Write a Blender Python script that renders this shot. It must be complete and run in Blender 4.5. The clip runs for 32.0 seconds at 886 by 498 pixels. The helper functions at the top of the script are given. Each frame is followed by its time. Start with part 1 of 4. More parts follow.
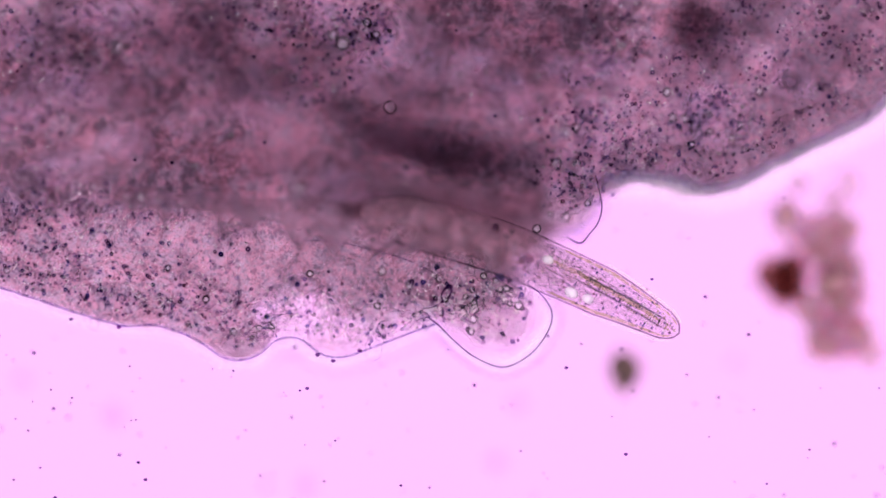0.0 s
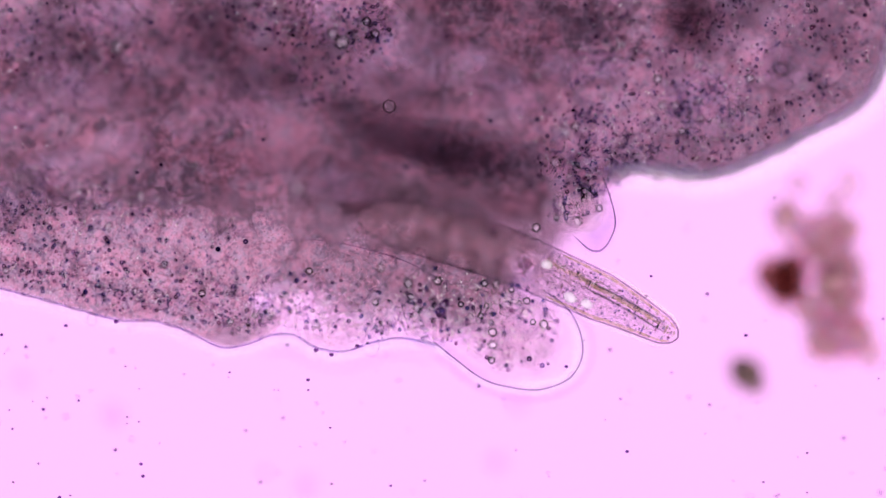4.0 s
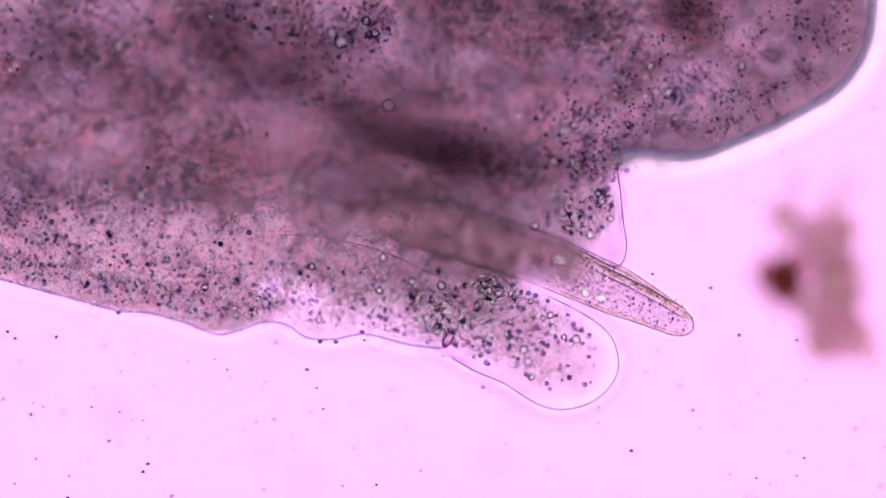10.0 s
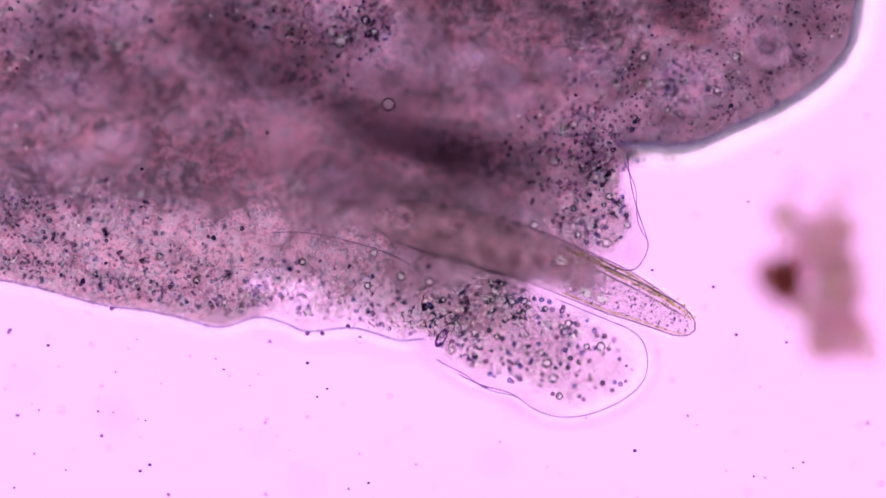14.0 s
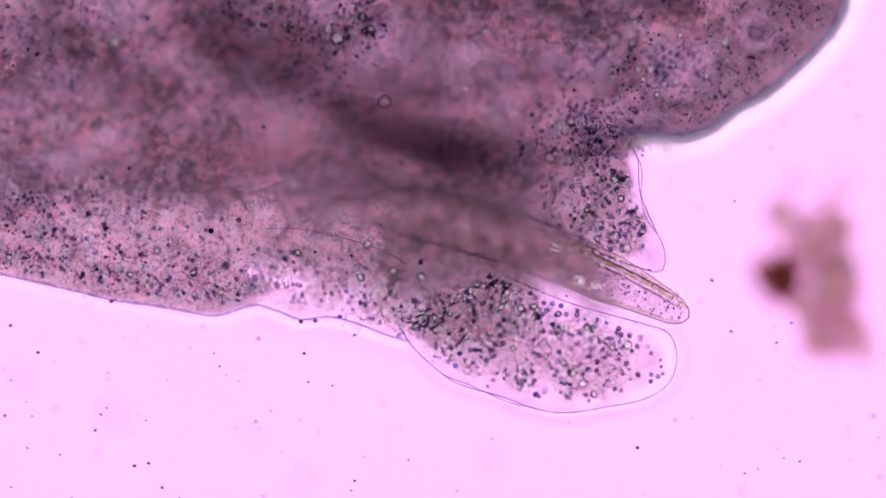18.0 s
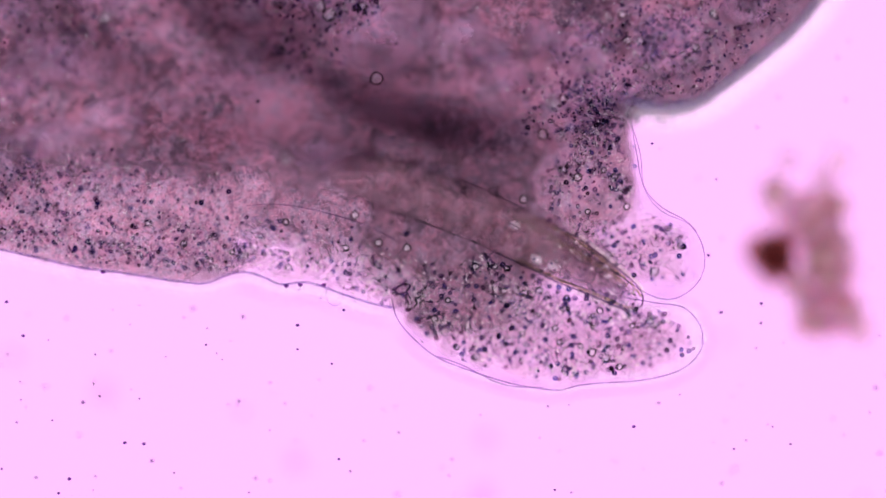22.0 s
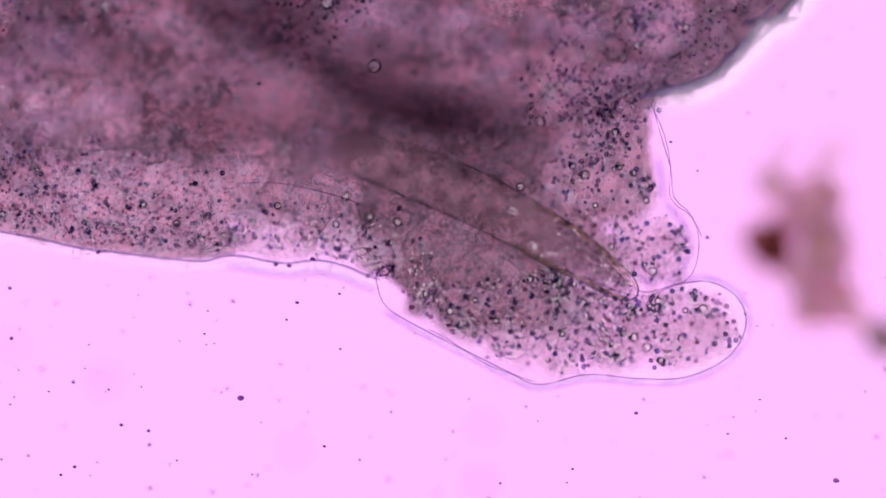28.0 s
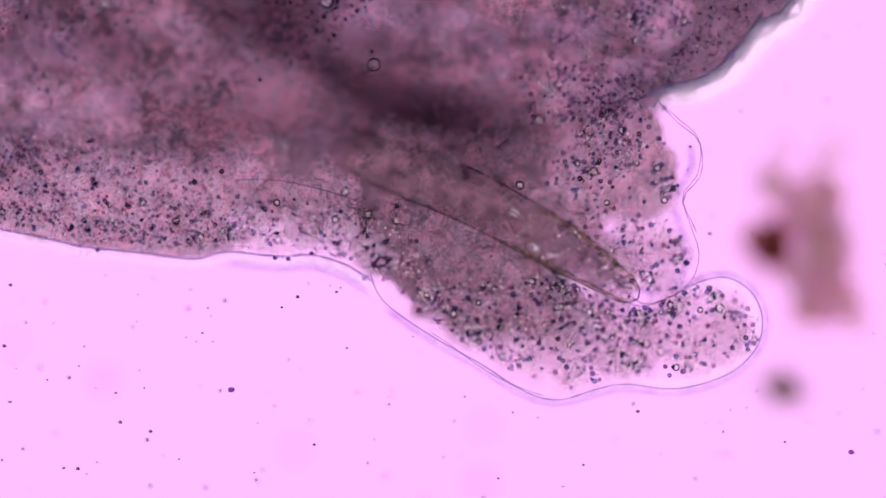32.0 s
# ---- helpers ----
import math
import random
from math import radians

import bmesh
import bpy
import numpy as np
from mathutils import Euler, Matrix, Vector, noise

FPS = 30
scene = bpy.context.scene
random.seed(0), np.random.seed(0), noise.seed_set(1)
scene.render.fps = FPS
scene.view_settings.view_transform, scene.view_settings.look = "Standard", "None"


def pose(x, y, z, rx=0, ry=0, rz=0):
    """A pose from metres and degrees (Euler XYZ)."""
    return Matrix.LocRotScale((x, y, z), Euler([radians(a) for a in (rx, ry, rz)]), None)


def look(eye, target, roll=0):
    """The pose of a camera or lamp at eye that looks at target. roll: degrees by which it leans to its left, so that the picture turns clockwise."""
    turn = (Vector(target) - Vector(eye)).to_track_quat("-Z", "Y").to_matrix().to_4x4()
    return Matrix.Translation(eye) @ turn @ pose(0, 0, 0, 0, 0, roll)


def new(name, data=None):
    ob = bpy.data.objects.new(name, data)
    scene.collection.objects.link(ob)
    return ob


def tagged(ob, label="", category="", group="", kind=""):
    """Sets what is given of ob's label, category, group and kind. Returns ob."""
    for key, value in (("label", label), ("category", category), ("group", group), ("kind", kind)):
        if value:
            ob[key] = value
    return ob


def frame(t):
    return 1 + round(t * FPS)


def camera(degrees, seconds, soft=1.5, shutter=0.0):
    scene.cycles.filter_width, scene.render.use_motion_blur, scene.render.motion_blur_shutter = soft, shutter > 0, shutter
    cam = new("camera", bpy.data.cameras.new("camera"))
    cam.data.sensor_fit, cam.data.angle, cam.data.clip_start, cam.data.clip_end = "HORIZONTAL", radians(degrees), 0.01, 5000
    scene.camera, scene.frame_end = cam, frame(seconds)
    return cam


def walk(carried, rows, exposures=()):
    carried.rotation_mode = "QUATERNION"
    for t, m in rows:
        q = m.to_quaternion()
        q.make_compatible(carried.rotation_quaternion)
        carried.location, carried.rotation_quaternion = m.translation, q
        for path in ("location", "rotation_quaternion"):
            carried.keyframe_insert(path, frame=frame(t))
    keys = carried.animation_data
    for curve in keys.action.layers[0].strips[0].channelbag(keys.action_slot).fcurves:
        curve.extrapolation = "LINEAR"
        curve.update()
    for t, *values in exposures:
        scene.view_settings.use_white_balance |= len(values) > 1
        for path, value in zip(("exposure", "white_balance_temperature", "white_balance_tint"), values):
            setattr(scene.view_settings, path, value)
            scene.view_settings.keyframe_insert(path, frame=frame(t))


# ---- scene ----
# A living amoeba on a microscope slide, built as an enlarged model:
# one metre of the model stands for about a quarter of a millimetre.
SECONDS = 32.0
FOV = 10.0
REACH = 0.784 / math.tan(radians(FOV / 2))
FOCUS = 0.13
EYE = REACH + FOCUS

# Drift of the slide under the lens, in millimetres of the model (right, down).
DRIFT = [(0, 0, 0), (16, 0, 0), (17, -2, 0), (18, -5, -3), (18.5, -11, -12), (19, -15, -20), (19.5, -16, -28), (20, -18, -34),
         (21, -18, -38), (22, -18, -42), (23, -20, -48), (24, -20, -54), (25.5, -20, -57), (27.5, -21, -62), (32, -21, -63)]


# Height by which the lens and the creeping cell rise over the slide as the focus is turned.
RISE = [(0, 0), (9, 0), (9.5, 0.035), (18, 0.035), (18.6, 0.014), (25.5, 0.014), (27.5, 0.05), (32, 0.05)]


def rise(t):
    return float(np.interp(t, [r[0] for r in RISE], [r[1] for r in RISE]))


def drift(t):
    ts = [r[0] for r in DRIFT]
    return np.interp(t, ts, [r[1] for r in DRIFT]), np.interp(t, ts, [r[2] for r in DRIFT])


def spot(x, y, z=FOCUS, t=0.0):
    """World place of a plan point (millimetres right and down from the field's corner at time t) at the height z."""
    dx, dy = drift(t)
    k = (EYE - z) / REACH
    return Vector((0.784 - dx / 1000 + (x - 784) / 1000 * k, -0.441 + dy / 1000 - (y - 441) / 1000 * k, z))


cam = camera(FOV, SECONDS)
walk(cam, [(t, pose(0.784 - drift(t)[0] / 1000, -0.441 + drift(t)[1] / 1000, EYE + rise(t))) for t in sorted({r[0] for r in DRIFT + RISE})],
     [(0, -0.05), (3.5, -0.05), (5.5, 0.06), (18.1, 0.06), (18.8, -0.06), (25.5, -0.06), (27.5, -0.16), (32, -0.16)])
cam.data.dof.use_dof = True
cam.data.dof.focus_distance = REACH
cam.data.dof.aperture_fstop = 0.055
scene.cycles.transparent_max_bounces = 128

# ---- light ----
# Even white surround, added to brighten the milky plasm and halos from above.
world = bpy.data.worlds.new("room")
world.use_nodes = True
world.node_tree.nodes["Background"].inputs[0].default_value = (1.0, 1.0, 1.0, 1)
world.node_tree.nodes["Background"].inputs[1].default_value = 1.5
scene.world = world
# Added fill lamp, no part of the microscope, to brighten the halos.
ring = bpy.data.lights.new("fill_light", "AREA")
ring.shape, ring.size, ring.energy, ring.color = "DISK", 3.0, 60.0, (1.0, 0.97, 1.0)
fill_ob = new("fill_light", ring)
fill_ob.matrix_basis = look((3.6, 2.2, 4.5), (0.8, -0.45, 0))


# ---- materials ----
def nodes_of(name):
    m = bpy.data.materials.new(name)
    m.use_nodes = True
    m.node_tree.nodes.clear()
    return m, m.node_tree.nodes, m.node_tree.links


def math_node(n, l, op, a, b=None, c=None):
    x = n.new("ShaderNodeMath")
    x.operation = op
    for i, v in enumerate((a, b, c)):
        if v is None:
            continue
        if isinstance(v, (int, float)):
            x.inputs[i].default_value = v
        else:
            l.new(v, x.inputs[i])
    return x.outputs[0]


def noise_node(n, l, vec, scale, detail=3.0, rough=0.55):
    x = n.new("ShaderNodeTexNoise")
    x.inputs["Scale"].default_value = scale
    x.inputs["Detail"].default_value = detail
    x.inputs["Roughness"].default_value = rough
    l.new(vec, x.inputs["Vector"])
    return x.outputs["Fac"]


def jelly(name, absorb, scales=(14, 70), amount=(0.7, 0.5), sheen=0.0, thick=True, fixed=0.05, white=0.0, vary=False):
    """Clear living matter that takes light away by its thickness: absorb is the loss per metre in red, green and blue.
    white: the share of light that it scatters, per metre. vary: each grain has a strength and hue of its own."""
    m, n, l = nodes_of(name)
    tc = n.new("ShaderNodeTexCoord")
    info = n.new("ShaderNodeObjectInfo")
    sep = n.new("ShaderNodeSeparateXYZ")
    l.new(tc.outputs["Object"], sep.inputs[0])
    shift = n.new("ShaderNodeVectorMath")
    shift.operation = "ADD"
    l.new(tc.outputs["Object"], shift.inputs[0])
    off = math_node(n, l, "MULTIPLY", info.outputs["Random"], 37.0)
    comb = n.new("ShaderNodeCombineXYZ")
    for i in range(3):
        l.new(off, comb.inputs[i])
    l.new(comb.outputs[0], shift.inputs[1])
    vec = shift.outputs[0]
    depth = math_node(n, l, "ABSOLUTE", sep.outputs["Z"]) if thick else None
    a = noise_node(n, l, vec, scales[0])
    b = noise_node(n, l, vec, scales[1], 4.0, 0.65)
    g = math_node(n, l, "MULTIPLY_ADD", math_node(n, l, "SUBTRACT", a, 0.5), amount[0] * 3, 1.0)
    g = math_node(n, l, "ADD", g, math_node(n, l, "MULTIPLY", math_node(n, l, "SUBTRACT", b, 0.5), amount[1] * 3))
    g = math_node(n, l, "MAXIMUM", g, 0.08)
    d = math_node(n, l, "MULTIPLY", g, depth if thick else fixed)
    hue = None
    if vary:
        isle = n.new("ShaderNodeNewGeometry").outputs["Random Per Island"]
        f = math_node(n, l, "FRACT", math_node(n, l, "ADD", math_node(n, l, "MULTIPLY", info.outputs["Random"], 7.0), isle))
        d = math_node(n, l, "MULTIPLY", d, math_node(n, l, "MULTIPLY_ADD", f, 1.05, 0.55))
        hue = math_node(n, l, "FRACT", math_node(n, l, "MULTIPLY", f, 17.0))
    col = n.new("ShaderNodeCombineColor")
    for i in range(3):
        k = math_node(n, l, "MULTIPLY", d, -absorb[i])
        if hue:
            k = math_node(n, l, "MULTIPLY", k, math_node(n, l, "MULTIPLY_ADD", hue, (0.6, 0.0, -0.45)[i], (0.68, 1.0, 1.3)[i]))
        e = math_node(n, l, "EXPONENT", k)
        l.new(e, col.inputs[i])
    tr = n.new("ShaderNodeBsdfTransparent")
    l.new(col.outputs[0], tr.inputs[0])
    out = n.new("ShaderNodeOutputMaterial")
    last = tr.outputs[0]
    if white:
        df = n.new("ShaderNodeBsdfDiffuse")
        df.inputs[0].default_value = (0.97, 0.80, 0.97, 1)
        mix = n.new("ShaderNodeMixShader")
        f = math_node(n, l, "SUBTRACT", 1.0, math_node(n, l, "EXPONENT", math_node(n, l, "MULTIPLY", d, -white)))
        l.new(f, mix.inputs[0])
        l.new(last, mix.inputs[1])
        l.new(df.outputs[0], mix.inputs[2])
        last = mix.outputs[0]
    if sheen:
        gl = n.new("ShaderNodeBsdfGlossy")
        gl.inputs["Roughness"].default_value = 0.25
        mix = n.new("ShaderNodeMixShader")
        mix.inputs[0].default_value = sheen
        l.new(last, mix.inputs[1])
        l.new(gl.outputs[0], mix.inputs[2])
        last = mix.outputs[0]
    l.new(last, out.inputs[0])
    return m


def lamp_glass():
    m, n, l = nodes_of("lamp_glass")
    e = n.new("ShaderNodeEmission")
    e.inputs[0].default_value = (1.25, 0.60, 1.25, 1)
    tc = n.new("ShaderNodeTexCoord")
    f = noise_node(n, l, tc.outputs["Object"], 3.0, 2.0)
    l.new(math_node(n, l, "MULTIPLY_ADD", f, 0.05, 0.975), e.inputs[1])
    out = n.new("ShaderNodeOutputMaterial")
    l.new(e.outputs[0], out.inputs[0])
    return m


def plasm(name, dark, light, density, scales=(12, 60), mottle=0.5, rough=1.0, broad=3.6):
    """Milky living matter: it scatters light in a mottled colour between dark and light, the more the thicker it is (density per metre).
    broad: how strongly the coarse clouds show beside the fine speckle."""
    m, n, l = nodes_of(name)
    tc = n.new("ShaderNodeTexCoord")
    info = n.new("ShaderNodeObjectInfo")
    sep = n.new("ShaderNodeSeparateXYZ")
    l.new(tc.outputs["Object"], sep.inputs[0])
    off = math_node(n, l, "MULTIPLY", info.outputs["Random"], 37.0)
    shift = n.new("ShaderNodeVectorMath")
    shift.operation = "ADD"
    l.new(tc.outputs["Object"], shift.inputs[0])
    l.new(off, shift.inputs[1])
    vec = shift.outputs[0]
    a = noise_node(n, l, vec, scales[0], 4.0, 0.6)
    c = noise_node(n, l, vec, scales[1], 5.0, 0.75)
    f = math_node(n, l, "MULTIPLY_ADD", math_node(n, l, "SUBTRACT", a, 0.5), broad, 0.5)
    f = math_node(n, l, "ADD", f, math_node(n, l, "MULTIPLY", math_node(n, l, "SUBTRACT", c, 0.5), 3.2 * mottle))
    tone = n.new("ShaderNodeMix")
    tone.data_type = "RGBA"
    tone.inputs["A"].default_value, tone.inputs["B"].default_value = (*dark, 1), (*light, 1)
    l.new(f, tone.inputs["Factor"])
    hue = n.new("ShaderNodeMix")
    hue.data_type = "RGBA"
    hue.inputs["A"].default_value, hue.inputs["B"].default_value = (0.86, 0.965, 1.06, 1), (1.18, 0.905, 1.02, 1)
    h = math_node(n, l, "ADD", math_node(n, l, "MULTIPLY", noise_node(n, l, vec, scales[1] * 0.9, 3.0, 0.7), 0.6),
                  math_node(n, l, "MULTIPLY", noise_node(n, l, vec, scales[1] * 0.25, 2.0, 0.6), 0.4))
    l.new(math_node(n, l, "MULTIPLY_ADD", math_node(n, l, "SUBTRACT", h, 0.5), 5.5, 0.5), hue.inputs["Factor"])
    both = n.new("ShaderNodeMix")
    both.data_type, both.blend_type = "RGBA", "MULTIPLY"
    both.inputs["Factor"].default_value = 1.0
    l.new(tone.outputs["Result"], both.inputs["A"])
    l.new(hue.outputs["Result"], both.inputs["B"])
    df = n.new("ShaderNodeBsdfDiffuse")
    l.new(both.outputs["Result"], df.inputs[0])
    g = math_node(n, l, "MAXIMUM", math_node(n, l, "MULTIPLY_ADD", math_node(n, l, "SUBTRACT", c, 0.5), -3.0 * mottle * rough, 1.0), 0.1)
    d = math_node(n, l, "MULTIPLY", math_node(n, l, "ABSOLUTE", sep.outputs["Z"]), math_node(n, l, "MULTIPLY", g, -density))
    fac = math_node(n, l, "SUBTRACT", 1.0, math_node(n, l, "EXPONENT", d))
    tr = n.new("ShaderNodeBsdfTransparent")
    mix = n.new("ShaderNodeMixShader")
    l.new(fac, mix.inputs[0])
    l.new(tr.outputs[0], mix.inputs[1])
    l.new(df.outputs[0], mix.inputs[2])
    out = n.new("ShaderNodeOutputMaterial")
    l.new(mix.outputs[0], out.inputs[0])
    return m


M_LAMP = lamp_glass()
M_SLIDE = jelly("slide_glass", (0.05, 0.05, 0.05), (4, 40), (0.2, 0.2), thick=False)
M_WATER = jelly("water_film", (0.05, 0.05, 0.04), (3, 30), (0.2, 0.2), thick=False)
M_BODY = plasm("endoplasm", (0.108, 0.054, 0.085), (0.395, 0.193, 0.283), 60, (8, 60), 1.0, broad=3.4)
M_CLUMP = plasm("ectoplasm", (0.25, 0.126, 0.205), (0.78, 0.42, 0.60), 75, (36, 130), 1.7, broad=1.5)
M_HUMP = plasm("hump_plasm", (0.165, 0.086, 0.140), (0.45, 0.235, 0.345), 60, (26, 120), 1.3, broad=2.0)
M_INNER = plasm("inner_hump_plasm", (0.225, 0.113, 0.18), (0.61, 0.315, 0.465), 60, (26, 120), 1.3, broad=2.0)
M_PALE = plasm("pale_cytoplasm", (0.37, 0.195, 0.32), (1.0, 0.64, 0.86), 19, (40, 120), 2.0, broad=2.0)
M_REAR = plasm("rear_cytoplasm", (0.155, 0.081, 0.13), (0.53, 0.28, 0.41), 55, (36, 130), 1.5, broad=1.8)
M_DEEP = plasm("deep_cytoplasm", (0.10, 0.052, 0.083), (0.35, 0.18, 0.265), 60, (26, 120), 1.3, broad=2.0)
M_MID = plasm("mid_ectoplasm", (0.23, 0.118, 0.19), (0.73, 0.39, 0.56), 70, (30, 130), 1.6, broad=1.7)
M_EDGE = plasm("cortex", (0.058, 0.036, 0.105), (0.15, 0.088, 0.21), 48, (20, 90), 0.5)
M_DARK = jelly("dark_mass", (11.5, 12.4, 11.2), (14, 50), (0.5, 0.4))
M_LIGHT = plasm("pale_vacuole", (0.25, 0.13, 0.22), (0.50, 0.26, 0.41), 18, (16, 70), 0.7)
M_NUCLEUS = plasm("nucleus", (0.29, 0.155, 0.255), (0.66, 0.36, 0.55), 44, (30, 120), 1.2, broad=1.8)
M_ROUND = plasm("round_vacuole", (0.23, 0.12, 0.20), (0.57, 0.30, 0.47), 32, (14, 80), 0.7)
# White scattering film that paints the bright fringe at refracting edges.
M_HALO = jelly("slime_coat", (0.1, 0.1, 0.1), (12, 60), (0.2, 0.1), white=15.0)
M_CLEAR = jelly("clear_vacuole", (0.5, 0.4, 0.5), (12, 60), (0.2, 0.2), white=34.0)
M_VAC = jelly("prey_vacuole", (0.3, 0.3, 0.3), (12, 60), (0.2, 0.2), white=50.0)
M_LINE = jelly("membrane", (6, 7.5, 4.6), (9, 120), (1.2, 0.5), thick=False)
M_LINE_DARK = jelly("thick_membrane", (15, 17, 7.5), (15, 120), (0.9, 0.5), thick=False)
M_LINE_VIOLET = jelly("lower_membrane", (10, 16, 4.0), (9, 60), (1.2, 0.5), thick=False)
M_GRAIN = jelly("dark_granule", (18, 20, 10.5), (60, 200), (0.4, 0.3), thick=False, vary=True)
M_FINE = jelly("fine_granule", (9, 10.5, 6), (8, 200), (0.8, 0.3), thick=False, vary=True)
M_PALEG = jelly("pale_granule", (0.4, 0.6, 1.1), (8, 200), (0.5, 0.3), thick=False, white=3.4, vary=True)
M_RING = jelly("vesicle_wall", (20, 18, 18), (60, 200), (0.3, 0.3), thick=False)
M_PREY = plasm("prey_flesh", (0.076, 0.037, 0.050), (0.34, 0.17, 0.233), 32, (32, 190), 1.5)
M_PREY_LINE = jelly("prey_skin", (9, 10, 8.5), (20, 100), (0.9, 0.4), thick=False)
M_PREY_GOLD = jelly("prey_gullet", (2.7, 2.3, 6.0), (60, 200), (1.2, 0.9), thick=False)
M_GULLET = jelly("gullet_wall", (17, 17, 15), (20, 100), (0.9, 0.4), thick=False)
M_PREY_SPOT = jelly("prey_spot", (15, 24, 12), (40, 100), (0.4, 0.4), thick=False)
M_GOLDG = jelly("yellow_granule", (4.8, 4.4, 8.5), (60, 200), (0.8, 0.6), thick=False)
M_FLOC = plasm("detritus", (0.38, 0.17, 0.225), (0.90, 0.48, 0.60), 11, (30, 70), 1.2)
M_FLOC_TAN = plasm("tan_detritus", (0.26, 0.13, 0.125), (0.70, 0.40, 0.39), 12, (30, 70), 1.2)
M_CORE = jelly("dark_detritus", (32, 46, 54), (16, 60), (0.9, 0.7))
M_SWIM = jelly("olive_particle", (64, 60, 82), (25, 90), (0.6, 0.6))
M_SPECK = jelly("speck_dirt", (18, 24, 13), (40, 120), (0.4, 0.3), thick=False)
M_SOFT = jelly("slide_dirt", (9, 14, 12), (30, 90), (0.5, 0.4))


# ---- mesh helpers ----
def mesh_of(name, bm, material):
    me = bpy.data.meshes.new(name)
    bm.to_mesh(me)
    bm.free()
    me.materials.append(material)
    for p in me.polygons:
        p.use_smooth = True
    return me


def part(name, bm, material, parent, label=""):
    me = bm if isinstance(bm, bpy.types.Mesh) else mesh_of(name, bm, material)
    ob = new(name, me)
    ob.parent = parent
    return tagged(ob, label) if label else ob


def ball(rx, ry, rz, u=20, v=12, rough=0.0, seed=0, freq=3.0, lens=False):
    """A rounded lump; lens: one that thins out evenly towards its rim."""
    bm = bmesh.new()
    bmesh.ops.create_uvsphere(bm, u_segments=u, v_segments=v, radius=1.0)
    for q in bm.verts:
        k = 1.0
        if rough:
            k += rough * noise.noise(q.co * freq + Vector((seed * 7.1, seed * 3.3, 0)))
        q.co = Vector((q.co.x * rx, q.co.y * ry, q.co.z * rz * (abs(q.co.z) if lens else 1.0))) * k
    return bm


def spindle(length, r, sides=6, rings=6):
    """A thin rod along x that tapers to both ends."""
    bm = bmesh.new()
    rows = []
    for i in range(rings + 1):
        s = i / rings
        w = r * (0.25 + 0.75 * math.sin(math.pi * s) ** 0.5)
        rows.append([bm.verts.new(((s - 0.5) * length, w * math.cos(2 * math.pi * j / sides), w * math.sin(2 * math.pi * j / sides))) for j in range(sides)])
    for a, b in zip(rows, rows[1:]):
        for j in range(sides):
            bm.faces.new((a[j], a[(j + 1) % sides], b[(j + 1) % sides], b[j]))
    bm.faces.new(rows[0][::-1])
    bm.faces.new(rows[-1])
    return bm


def tube(points, r, sides=6, taper=True):
    """A tube along world points."""
    bm = bmesh.new()
    rows = []
    for i, p in enumerate(points):
        a, b = points[max(i - 1, 0)], points[min(i + 1, len(points) - 1)]
        d = (b - a).normalized()
        side = d.cross(Vector((0, 0, 1))).normalized()
        up = side.cross(d)
        s = i / (len(points) - 1)
        w = r * ((0.3 + 0.7 * math.sin(math.pi * s) ** 0.4) if taper else 1)
        rows.append([bm.verts.new(p + side * (w * math.cos(2 * math.pi * j / sides)) + up * (w * math.sin(2 * math.pi * j / sides))) for j in range(sides)])
    for a, b in zip(rows, rows[1:]):
        for j in range(sides):
            bm.faces.new((a[j], a[(j + 1) % sides], b[(j + 1) % sides], b[j]))
    bm.faces.new(rows[0][::-1])
    bm.faces.new(rows[-1])
    return bm


def ring_mesh(r, w, sides=6, seg=18):
    bm = bmesh.new()
    rows = []
    for i in range(seg):
        a = 2 * math.pi * i / seg
        rows.append([bm.verts.new(((r + w * math.cos(2 * math.pi * j / sides)) * math.cos(a), (r + w * math.cos(2 * math.pi * j / sides)) * math.sin(a),
                                   w * math.sin(2 * math.pi * j / sides))) for j in range(sides)])
    for i in range(seg):
        a, b = rows[i], rows[(i + 1) % seg]
        for j in range(sides):
            bm.faces.new((a[j], b[j], b[(j + 1) % sides], a[(j + 1) % sides]))
    return bm


def curve_points(pts, count):
    """Even points along a smooth curve through the plan points."""
    p = np.array(pts, float).reshape(-1, 2)
    ext = np.vstack([2 * p[0] - p[1], p, 2 * p[-1] - p[-2]])
    fine = []
    for i in range(len(p) - 1):
        a, b, c, d = ext[i:i + 4]
        for s in np.linspace(0, 1, 12, endpoint=False):
            fine.append(0.5 * (2 * b + (c - a) * s + (2 * a - 5 * b + 4 * c - d) * s ** 2 + (3 * b - a - 3 * c + d) * s ** 3))
    fine.append(p[-1])
    fine = np.array(fine)
    length = np.concatenate([[0], np.cumsum(np.hypot(*np.diff(fine, axis=0).T))])
    s = np.linspace(0, length[-1], count)
    return np.stack([np.interp(s, length, fine[:, 0]), np.interp(s, length, fine[:, 1])], 1)


